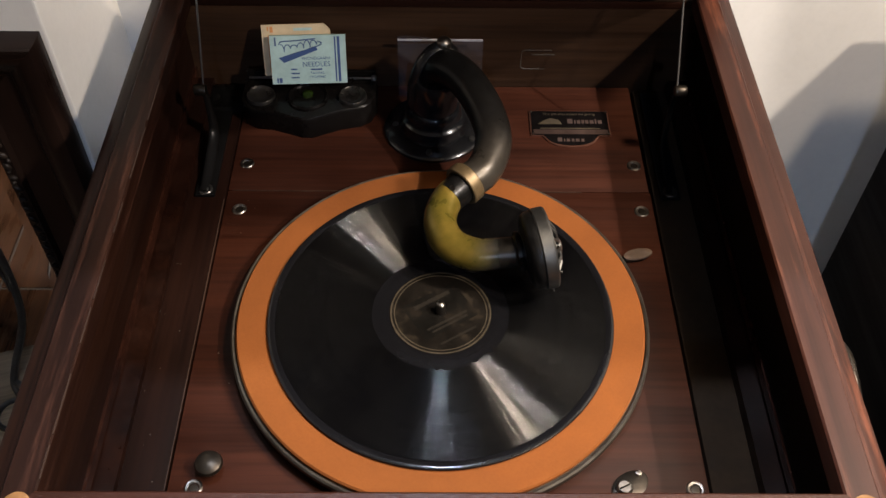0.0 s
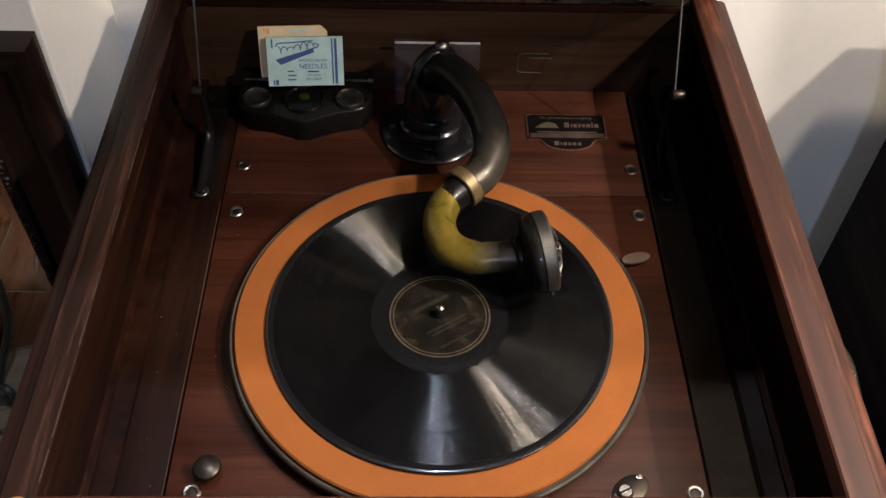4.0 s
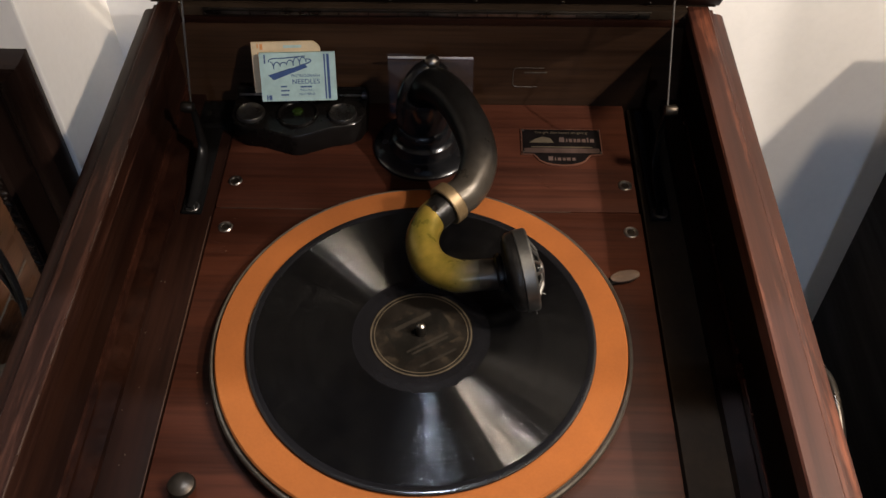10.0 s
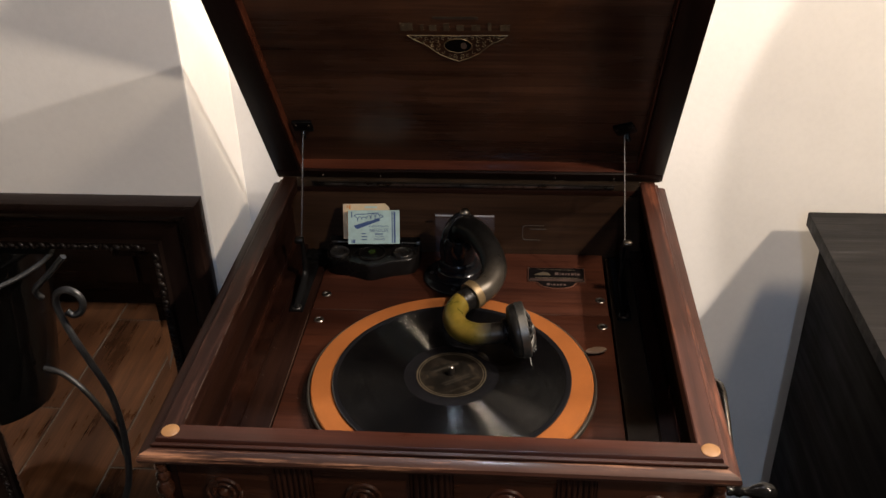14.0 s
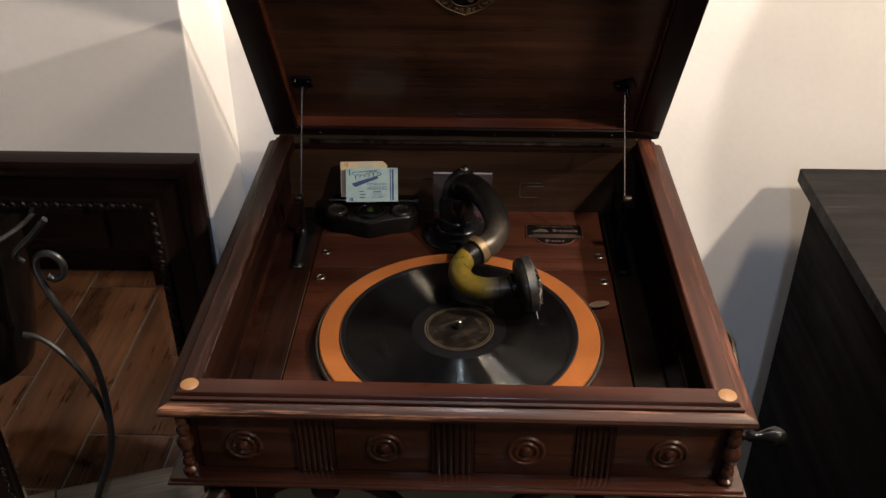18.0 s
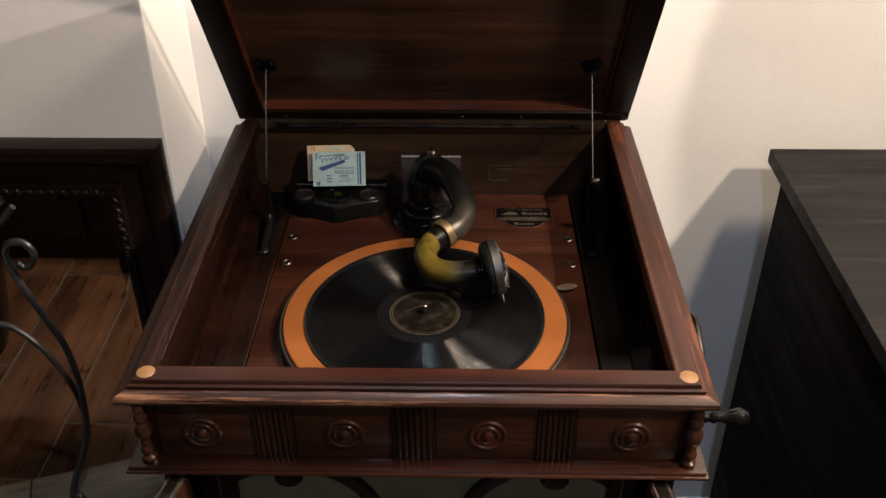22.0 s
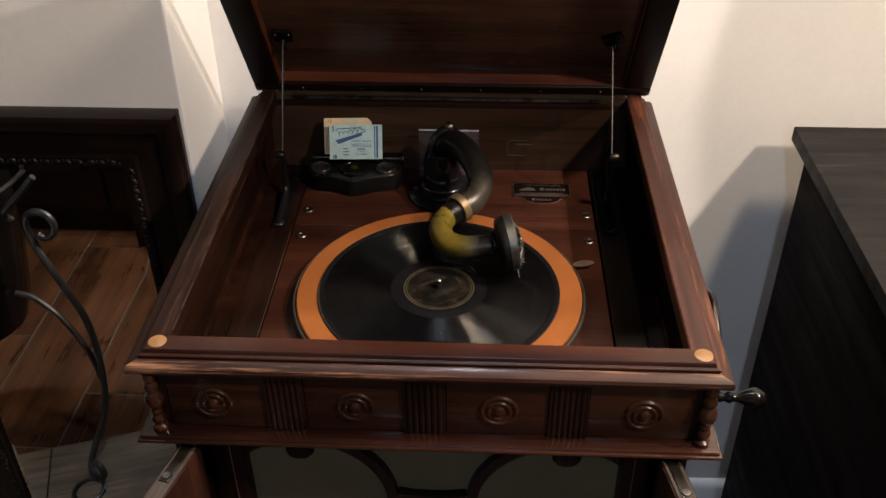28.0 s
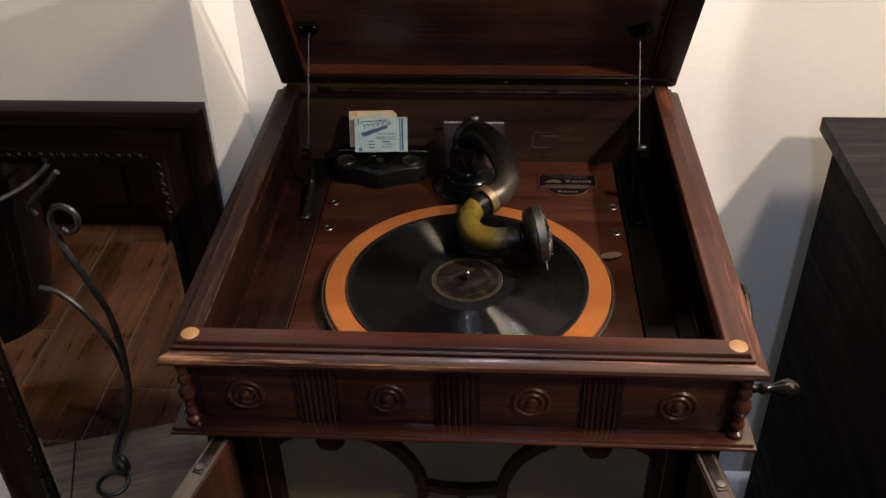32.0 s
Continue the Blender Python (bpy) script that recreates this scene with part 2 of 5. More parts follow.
def grooved():
    """Shellac with fine concentric grooves: the gloss is drawn out along the radius."""
    m, nodes, links, b = mat("grooved_shellac")
    vec = coords(nodes, links, (1, 1, 1))
    sep = nodes.new("ShaderNodeVectorMath")
    sep.operation = "LENGTH"
    flat = coords(nodes, links, (1, 1, 0))
    links.new(flat, sep.inputs[0])
    # slopes of the groove walls, across the radius only
    turn = nodes.new("ShaderNodeMath")
    turn.operation = "MULTIPLY"
    turn.inputs[1].default_value = 2 * math.pi / 0.00031
    links.new(sep.outputs["Value"], turn.inputs[0])
    sine = nodes.new("ShaderNodeMath")
    sine.operation = "SINE"
    links.new(turn.outputs[0], sine.inputs[0])
    even = nodes.new("ShaderNodeMath")
    even.operation = "ARCSINE"
    links.new(sine.outputs[0], even.inputs[0])
    bands = nodes.new("ShaderNodeTexNoise")
    bands.noise_dimensions = "1D"
    bands.inputs["Scale"].default_value, bands.inputs["Detail"].default_value = 160.0, 4.0
    links.new(sep.outputs["Value"], bands.inputs["W"])
    depth = nodes.new("ShaderNodeMath")
    depth.operation = "MULTIPLY_ADD"
    depth.inputs[1].default_value, depth.inputs[2].default_value = 0.26, 0.36
    links.new(bands.outputs["Fac"], depth.inputs[0])
    amp = nodes.new("ShaderNodeMath")
    amp.operation = "MULTIPLY"
    links.new(even.outputs[0], amp.inputs[0])
    links.new(depth.outputs[0], amp.inputs[1])
    unit = nodes.new("ShaderNodeVectorMath")
    unit.operation = "NORMALIZE"
    links.new(flat, unit.inputs[0])
    lean = nodes.new("ShaderNodeVectorMath")
    lean.operation = "SCALE"
    links.new(unit.outputs[0], lean.inputs[0])
    links.new(amp.outputs[0], lean.inputs["Scale"])
    add = nodes.new("ShaderNodeVectorMath")
    add.operation = "ADD"
    add.inputs[1].default_value = (0, 0, 1)
    links.new(lean.outputs[0], add.inputs[0])
    axes = nodes.new("ShaderNodeSeparateXYZ")
    links.new(flat, axes.inputs[0])
    angle = nodes.new("ShaderNodeMath")
    angle.operation = "ARCTAN2"
    links.new(axes.outputs[1], angle.inputs[0])
    links.new(axes.outputs[0], angle.inputs[1])
    wave = nodes.new("ShaderNodeTexNoise")
    wave.noise_dimensions = "1D"
    wave.inputs["Scale"].default_value, wave.inputs["Detail"].default_value = 30.0, 5.0
    links.new(angle.outputs[0], wave.inputs["W"])
    tilt = nodes.new("ShaderNodeMath")
    tilt.operation = "MULTIPLY_ADD"
    tilt.inputs[1].default_value, tilt.inputs[2].default_value = 0.15, -0.075
    links.new(wave.outputs["Fac"], tilt.inputs[0])
    around = nodes.new("ShaderNodeVectorMath")
    around.operation = "CROSS_PRODUCT"
    around.inputs[0].default_value = (0, 0, 1)
    links.new(unit.outputs[0], around.inputs[1])
    sway = nodes.new("ShaderNodeVectorMath")
    sway.operation = "SCALE"
    links.new(around.outputs[0], sway.inputs[0])
    links.new(tilt.outputs[0], sway.inputs["Scale"])
    both = nodes.new("ShaderNodeVectorMath")
    both.operation = "ADD"
    links.new(add.outputs[0], both.inputs[0])
    links.new(sway.outputs[0], both.inputs[1])
    nrm = nodes.new("ShaderNodeVectorMath")
    nrm.operation = "NORMALIZE"
    links.new(both.outputs[0], nrm.inputs[0])
    links.new(nrm.outputs[0], b.inputs["Normal"])
    dust = noise_tex(nodes, links, vec, 30.0, 6.0, 0.7)
    links.new(ramp(nodes, links, dust, [(0.4, (0.0016, 0.0016, 0.0019)), (0.75, (0.0034, 0.0033, 0.0033))]), b.inputs["Base Color"])
    b.inputs["Roughness"].default_value = 0.12
    b.inputs["Specular IOR Level"].default_value = 0.29
    return m


groove_mat = grooved()


def worn_metal_along(name, axis, stops, rough, metal, blot):
    """Metal whose lacquer is worn off unevenly along one axis; stops are (place in metres, colour)."""
    m, nodes, links, b = mat(name)
    vec = coords(nodes, links, (1, 1, 1))
    sep = nodes.new("ShaderNodeSeparateXYZ")
    links.new(vec, sep.inputs[0])
    lo, hi = stops[0][0], stops[-1][0]
    rng_ = nodes.new("ShaderNodeMapRange")
    rng_.inputs["From Min"].default_value, rng_.inputs["From Max"].default_value = lo, hi
    jig = nodes.new("ShaderNodeMath")
    jig.operation = "MULTIPLY_ADD"
    jig.inputs[1].default_value = (hi - lo) * 0.30
    links.new(noise_tex(nodes, links, vec, 55.0, 4.0, 0.6), jig.inputs[0])
    shift = nodes.new("ShaderNodeMath")
    shift.operation = "SUBTRACT"
    shift.inputs[1].default_value = (hi - lo) * 0.15
    links.new(sep.outputs[axis], shift.inputs[0])
    links.new(shift.outputs[0], jig.inputs[2])
    links.new(jig.outputs[0], rng_.inputs[0])
    col = ramp(nodes, links, rng_.outputs[0], [((p - lo) / (hi - lo), c) for p, c in stops])
    spot = noise_tex(nodes, links, vec, 38.0, 6.0, 0.65)
    col = mix(nodes, links, "MULTIPLY", 0.9, col, ramp(nodes, links, spot, [(0.35, blot), (0.62, (1, 1, 1))]))
    links.new(col, b.inputs["Base Color"])
    links.new(ramp(nodes, links, spot, [(0.3, (rough * 0.8,) * 3), (0.7, (rough * 1.3,) * 3)]), b.inputs["Roughness"])
    b.inputs["Metallic"].default_value = metal
    b.inputs["Specular IOR Level"].default_value = 0.22
    b.inputs["Coat Weight"].default_value, b.inputs["Coat Roughness"].default_value = 0.04, 0.12
    bump(nodes, links, spot, 0.06, 0.0006, b)
    return m


brass_old = worn_metal_along("yellowed_brass", 0, [(-0.015, (0.090, 0.074, 0.024)), (0.002, (0.200, 0.138, 0.024)), (0.020, (0.185, 0.126, 0.024)), (0.030, (0.105, 0.082, 0.034)), (0.038, (0.034, 0.031, 0.027))], 0.30, 0.4, (0.45, 0.55, 0.42))
worn_metal = worn_metal_along("worn_black_brass", 1, [(0.085, (0.062, 0.055, 0.045)), (0.11, (0.070, 0.061, 0.050)), (0.14, (0.022, 0.020, 0.018)), (0.19, (0.010, 0.0095, 0.009)), (0.225, (0.005, 0.005, 0.005))], 0.30, 0.5, (0.6, 0.58, 0.55))
neck_end = paint("bare_grey_brass", (0.050, 0.046, 0.041), 0.36, 0.85, 0.35, 30, 200, 0.06)
tile_mat = wood("wood_look_tile", (0.024, 0.0102, 0.005), (0.112, 0.050, 0.0235), "y", 0.30, 0.2, figure=0.8, spec=0.35)
label_dark = paint("record_label_paper", (0.0048, 0.0040, 0.0030), 0.6, 0, 0.6, 45, 300, 0.05, spec=0.1, spots=((0.012, 0.0090, 0.0062), 55, 0.56))
label_brown = paint("brown_label_paper", (0.0070, 0.0053, 0.0038), 0.6, 0, 0.5, 60, 300, 0.05, spec=0.1, spots=((0.019, 0.0145, 0.0095), 70, 0.55))
label_ink = paint("faded_label_ink", (0.014, 0.0115, 0.0085), 0.7, 0, 0.4, 60, 300, 0.03, spec=0.12)
gilt = paint("faded_gilt", (0.15, 0.105, 0.052), 0.42, 0.5, 0.3, 60, 300, 0.05)
# colour of the reflection drawn on the back panel
reflection_tone = paint("pale_reflection", (0.050, 0.042, 0.032), 0.6, 0, 0.4, 90, 300, 0.03)
dim_gilt_bar = paint("rubbed_gilt", (0.115, 0.084, 0.046), 0.45, 0.2, 0.5, 90, 300, 0.03)
lint_grey = paint("grey_lint", (0.20, 0.195, 0.185), 0.9, 0, 0.2, 60, 300, 0)
gilt_dim = paint("tarnished_gilt_line", (0.075, 0.060, 0.040), 0.45, 0.3, 0.3, 60, 300, 0.05)
gunmetal = paint("dull_gunmetal", (0.13, 0.13, 0.125), 0.40, 0.9, 0.25, 30, 250, 0.08)
bronze = paint("dark_bronze", (0.036, 0.030, 0.024), 0.32, 0.85, 0.25, 40, 250, 0.05)
cast_black = paint("rough_cast_black", (0.0075, 0.0072, 0.0070), 0.38, 0.2, 0.5, 45, 180, 0.5, coat=0.05, spec=0.2)
black_japan = paint("glossy_black_japan", (0.0060, 0.0062, 0.0070), 0.20, 0, 0.4, 35, 160, 0.12, coat=0.25, spec=0.4)
bakelite = paint("black_bakelite", (0.0050, 0.0043, 0.0040), 0.28, 0, 0.4, 25, 200, 0.05, coat=0.08, spec=0.14)
packet_blue = paint("pale_blue_paper", (0.385, 0.545, 0.545), 0.75, 0, 0.16, 40, 300, 0.15)
packet_cream = paint("aged_cream_paper", (0.60, 0.48, 0.31), 0.75, 0, 0.12, 40, 300, 0.15)
ink_blue = paint("navy_ink", (0.03, 0.07, 0.20), 0.6, 0, 0.15, 80, 300, 0)
ink_orange = paint("orange_ink", (0.60, 0.25, 0.08), 0.6, 0, 0.15, 80, 300, 0)
plate_black = paint("plate_black_lacquer", (0.0045, 0.0035, 0.0035), 0.45, 0.0, 0.3, 60, 300, 0.03, spec=0.05)
plate_copper = paint("plate_copper", (0.20, 0.095, 0.065), 0.35, 0.7, 0.2, 60, 300, 0.03)
plate_strip = paint("dull_pink_metal", (0.075, 0.048, 0.040), 0.42, 0.5, 0.25, 60, 300, 0.03)
plate_pink = paint("dull_copper_lettering", (0.072, 0.048, 0.042), 0.45, 0.2, 0.2, 60, 300, 0.02)
ivory = paint("aged_ivory", (0.095, 0.062, 0.043), 0.5, 0, 0.15, 60, 300, 0.05)
iron_grey = paint("wrought_iron", (0.075, 0.075, 0.078), 0.36, 0.75, 0.3, 30, 220, 0.2)
cloth = paint("grille_cloth", (0.130, 0.104, 0.050), 0.95, 0, 0.18, 12, 700, 0.6)
jewel = paint("green_glass", (0.016, 0.030, 0.005), 0.15, 0, 0.3, 120, 300, 0, coat=0.3)
cup_metal = paint("tarnished_cup_metal", (0.10, 0.095, 0.09), 0.3, 0.9, 0.4, 60, 300, 0.1)
satinwood = paint("satinwood_dot", (0.205, 0.100, 0.033), 0.45, 0, 0.15, 60, 300, 0.05)

# ---- building helpers ----


def part(name, bm, material, parent=None, label="", smooth=True, angle=35):
    """One mesh object out of a bmesh, under a parent if given."""
    me = bpy.data.meshes.new(name)
    bmesh.ops.recalc_face_normals(bm, faces=bm.faces)
    if smooth:
        lim = math.cos(radians(angle))
        for f in bm.faces:
            f.smooth = True
        for e in bm.edges:
            if len(e.link_faces) == 2 and e.link_faces[0].normal.dot(e.link_faces[1].normal) < lim:
                e.smooth = False
    bm.to_mesh(me)
    bm.free()
    me.materials.append(material)
    ob = new(name, me)
    if parent is not None:
        ob.parent = parent
    if label:
        ob["label"] = label
    return ob


def thing(name, label, category, group="", kind="", at=(0, 0, 0)):
    ob = new(name)
    ob.empty_display_size = 0.05
    ob.location = at
    return tagged(ob, label, category, group, kind)


def box(lo, hi, bevel=0.0, bm=None, seg=2):
    bm = bm or bmesh.new()
    c, s = [(a + b) / 2 for a, b in zip(lo, hi)], [b - a for a, b in zip(lo, hi)]
    r = bmesh.ops.create_cube(bm, size=1.0, matrix=Matrix.Translation(c) @ Matrix.Diagonal((*s, 1)))
    if bevel:
        es = list({e for v in r["verts"] for e in v.link_edges})
        bmesh.ops.bevel(bm, geom=es, offset=bevel, segments=seg, profile=0.6, affect="EDGES")
    return bm


def sweep(path, profile, closed=False, bm=None, caps=True, up=None):
    """Sweep a closed 2D profile (u across, v up) along a path of points with mitred corners in a plane whose normal is up."""
    bm = bm or bmesh.new()
    up = Vector(up or (0, 0, 1))
    pts = [Vector(p) for p in path]
    rings, n = [], len(pts)
    for i, p in enumerate(pts):
        a = pts[i - 1] if i or closed else None
        b = pts[(i + 1) % n] if i < n - 1 or closed else None
        d1 = (p - a).normalized() if a is not None else (b - p).normalized()
        d2 = (b - p).normalized() if b is not None else d1
        side1, side2 = d1.cross(up), d2.cross(up)
        s = (side1 + side2).normalized()
        s /= max(0.2, s.dot(side1))
        rings.append([bm.verts.new(p + s * u + up * v) for u, v in profile])
    m = len(profile)
    for i in range(n if closed else n - 1):
        r1, r2 = rings[i], rings[(i + 1) % n]
        for k in range(m):
            bm.faces.new((r1[k], r1[(k + 1) % m], r2[(k + 1) % m], r2[k]))
    if caps and not closed:
        bm.faces.new(rings[0])
        bm.faces.new(rings[-1][::-1])
    return bm


def tube(path, radius, n=16, bm=None, flat=1.0):
    """A round tube along a smooth path; radius is a number or one for each point."""
    bm = bm or bmesh.new()
    pts = [Vector(p) for p in path]
    rad = radius if isinstance(radius, (list, tuple)) else [radius] * len(pts)
    rings, nrm = [], None
    for i, p in enumerate(pts):
        d = (pts[min(i + 1, len(pts) - 1)] - pts[max(i - 1, 0)]).normalized()
        if nrm is None:
            nrm = d.orthogonal().normalized()
        nrm = (nrm - d * nrm.dot(d)).normalized()
        bi = d.cross(nrm)
        rings.append([bm.verts.new(p + (nrm * math.cos(a) + bi * math.sin(a) * flat) * rad[i]) for a in (2 * math.pi * k / n for k in range(n))])
    for r1, r2 in zip(rings, rings[1:]):
        for k in range(n):
            bm.faces.new((r1[k], r1[(k + 1) % n], r2[(k + 1) % n], r2[k]))
    bm.faces.new(rings[0][::-1])
    bm.faces.new(rings[-1])
    return bm


def lathe(profile, n=48, m=None, bm=None, loop=False):
    """Turn a profile of (radius, height) about z, then move it by m. loop: the profile closes on itself (a ring)."""
    bm = bm or bmesh.new()
    m = m or Matrix()
    rings = []
    for r, z in profile:
        if r < 1e-6:
            rings.append([bm.verts.new(m @ Vector((0, 0, z)))])
        else:
            rings.append([bm.verts.new(m @ Vector((r * math.cos(a), r * math.sin(a), z))) for a in (2 * math.pi * k / n for k in range(n))])
    for r1, r2 in zip(rings, rings[1:] + (rings[:1] if loop else [])):
        for k in range(n):
            q = [r1[k % len(r1)], r1[(k + 1) % len(r1)], r2[(k + 1) % len(r2)], r2[k % len(r2)]]
            q = list(dict.fromkeys(q))
            if len(q) > 2:
                bm.faces.new(q)
    for r in (rings[0], rings[-1]):
        if len(r) > 1 and not loop:
            bm.faces.new(r)
    return bm


def smooth_path(pts, steps=8):
    """Catmull-Rom through the points."""
    p = [Vector(a) for a in pts]
    p = [2 * p[0] - p[1]] + p + [2 * p[-1] - p[-2]]
    out = []
    for i in range(1, len(p) - 2):
        for k in range(steps):
            t = k / steps
            a, b, c, d = p[i - 1], p[i], p[i + 1], p[i + 2]
            out.append(0.5 * (2 * b + (c - a) * t + (2 * a - 5 * b + 4 * c - d) * t * t + (3 * b - a - 3 * c + d) * t ** 3))
    out.append(p[-2])
    return out


def lerp_list(vals, n):
    return [float(v) for v in np.interp(np.linspace(0, len(vals) - 1, n), range(len(vals)), vals)]


# ---- measures ----
DECK = 0.80          # motor board above the floor
RIM = 0.904          # top of the open case
WALL_Y = 0.345       # back wall
PILLAR_Y, PILLAR_X = 0.189, -0.308
CEIL = 2.45

# ---- the room ----
grout = paint("grout", (0.075, 0.066, 0.058), 0.85)
floor = tagged(part("floor", box((-2.6, -3.2, -0.05), (2.6, 0.5, -0.003)), grout, None, smooth=False), "brown wood-look plank tiles with pale grout joints", "floor", kind="structure")
tagged(part("wall_back", box((-0.33, WALL_Y, 0), (2.6, WALL_Y + 0.12, CEIL)), wall_white, None, smooth=False), "off-white painted plaster wall behind the gramophone", "wall", kind="structure")
tagged(part("wall_pillar", box((-2.6, PILLAR_Y, 0), (PILLAR_X, WALL_Y + 0.12, CEIL), 0.002), wall_white, None, smooth=False), "off-white plastered wall projection behind the mirror", "wall", kind="structure")
# unseen enclosure: its taupe sets how much light bounces back
tagged(part("wall_left", box((-2.72, -3.2, 0), (-2.6, 0.5, CEIL)), unseen_wall, None, smooth=False), "plain unseen side wall, taupe to cut bounce light", "wall", kind="structure")
tagged(part("wall_right", box((2.6, -3.2, 0), (2.72, 0.5, CEIL)), unseen_wall, None, smooth=False), "plain unseen side wall, taupe to cut bounce light", "wall", kind="structure")
tagged(part("wall_front", box((-2.72, -3.32, 0), (2.72, -3.2, CEIL)), unseen_wall, None, smooth=False), "plain unseen wall facing the gramophone, taupe to cut bounce light", "wall", kind="structure")
tagged(part("ceiling", box((-2.72, -3.32, CEIL), (2.72, 0.5, CEIL + 0.1)), unseen_wall, None, smooth=False), "plain unseen ceiling, taupe to cut bounce light", "ceiling", kind="structure")

BASEBOARD = [(0, 0), (0.016, 0), (0.016, 0.085), (0.013, 0.095), (0.014, 0.105), (0.009, 0.118), (0.010, 0.13), (0.004, 0.142), (0, 0.145)]
tagged(part("baseboard", sweep([(2.6, WALL_Y, 0), (PILLAR_X + 0.002, WALL_Y, 0)], [(-u, v) for u, v in BASEBOARD]), trim_white), "white moulded wooden baseboard along the wall", "baseboard", kind="structure")

# ---- the gramophone: case ----
gram = thing("gramophone", "dark mahogany console gramophone with its lid propped open", "gramophone")
part("side_panel", box((-0.2395, -0.2045, 0.7985), (-0.2314, 0.288, 0.8855)), wood_y, gram)
part("side_panel", box((0.2314, -0.2045, 0.7985), (0.2395, 0.288, 0.8855)), wood_y, gram)
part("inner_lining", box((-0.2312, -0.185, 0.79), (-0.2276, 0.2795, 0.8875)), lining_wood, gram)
# same lining as on the left, coloured darker for its shaded side
part("inner_lining", box((0.2276, -0.185, 0.79), (0.2312, 0.2795, 0.8875)), shaded_black, gram)
part("back_panel", box((-0.236, 0.28, 0.12), (0.236, 0.292, 0.8875)), back_wood, gram)
part("front_panel", box((-0.2274, -0.2045, 0.812), (0.2274, -0.1855, 0.886)), wood_x, gram)
# top rim: a flat inner band, and a rounded lip below and outside it
BAND = [(0.0, -0.016), (0.0225, -0.016), (0.0225, -0.0055), (0.0232, -0.0049), (0.0228, -0.0038), (0.0197, -0.0034), (0.0192, -0.0012), (0.0182, 0.0), (0.0012, 0.0), (0.0, -0.0012)]
LIP = [(0.0227, -0.0175), (0.0295, -0.0185), (0.0323, -0.0165), (0.0335, -0.0128), (0.0325, -0.0098), (0.0300, -0.0081), (0.0227, -0.0070)]


def mitred(name, p0, p1, prof, mtl):
    bm = bmesh.new()
    p0, p1 = Vector(p0), Vector(p1)
    d = (p1 - p0).normalized()
    out = d.cross(Vector((0, 0, 1)))
    rings = []
    for p, sgn in ((p0, -1), (p1, 1)):
        mitre = p.y < 0
        rings.append([bm.verts.new(p + out * u + Vector((0, 0, v)) + (d * sgn * u if mitre else Vector())) for u, v in prof])
    n = len(prof)
    for k in range(n):
        bm.faces.new((rings[0][k], rings[0][(k + 1) % n], rings[1][(k + 1) % n], rings[1][k]))
    bm.faces.new(rings[0][::-1])
    bm.faces.new(rings[1])
    return part(name, bm, mtl, gram)


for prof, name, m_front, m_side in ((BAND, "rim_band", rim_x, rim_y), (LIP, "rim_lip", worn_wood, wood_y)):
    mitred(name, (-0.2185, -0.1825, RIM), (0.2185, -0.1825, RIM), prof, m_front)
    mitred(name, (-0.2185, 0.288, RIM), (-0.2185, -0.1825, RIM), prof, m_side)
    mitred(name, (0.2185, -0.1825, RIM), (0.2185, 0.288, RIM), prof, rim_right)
wear_rng = random.Random(31)
y = -0.176
while y < 0.26:
    L = wear_rng.uniform(0.02, 0.07)
    part("worn_arris", box((-0.2192, y, RIM - 0.0011), (-0.2183, y + L, RIM + 0.0002)), dull_wear, gram, smooth=False)
    y += L + wear_rng.uniform(0.004, 0.03)
part("rim_back", box((-0.2185, 0.2797, 0.8877), (0.2185, 0.2925, 0.8945), 0.001), wood_x, gram)
for sx in (-1, 1):
    part("inlay_dot", lathe([(0.0078, -0.0004), (0.0078, 0.0004), (0.007, 0.0008), (0, 0.0008)], 28, pose(0.0008 + sx * 0.2282, -0.1915, RIM)), satinwood, gram, "round pale wooden plug in the rim corner")

part("hinge_rail", box((-0.2185, 0.2812, 0.8947), (0.2185, 0.2925, 0.9036), 0.0006), matte_black, gram)
part("hinge_leaf", box((-0.243, 0.2872, 0.9041), (0.243, 0.2925, 0.9046)), matte_black, gram)
# reflection of the name plate in the polished back panel, modelled as pale lines
reflected = [(0.0775 + 0.004 * math.cos(a), 0.8385 + 0.004 * math.sin(a)) for a in np.linspace(math.pi / 2, math.pi, 5)] + [(0.0775 + 0.004 * math.cos(a), 0.8250 + 0.004 * math.sin(a)) for a in np.linspace(math.pi, 1.5 * math.pi, 5)]
part("plate_reflection", tube([(0.1010, 0.2799, 0.8425)] + [(x, 0.2799, z) for x, z in reflected] + [(0.0960, 0.2799, 0.8210)], 0.0004, 6), reflection_tone, gram, "pale outline drawn for the name plate's reflection")
part("plate_reflection", box((0.083, 0.2796, 0.8370), (0.104, 0.2799, 0.8382)), reflection_tone, gram)
# piano hinge along the back
hinge = part("piano_hinge", box((-0.196, 0.2786, 0.8976), (0.187, 0.2808, 0.9008), 0.0008), nickel, gram, "dull silvery piano hinge with worn patches")
part("hinge_pin", tube([(-0.197, 0.2800, 0.9022), (0.188, 0.2800, 0.9022)], 0.0013, 10), bronze, hinge)
for k in range(15):
    x = -0.182 + k * 0.0255
    part("knuckle_gap", box((x, 0.2783, 0.8978), (x + 0.0007, 0.2787, 0.9006)), bakelite, hinge, smooth=False)

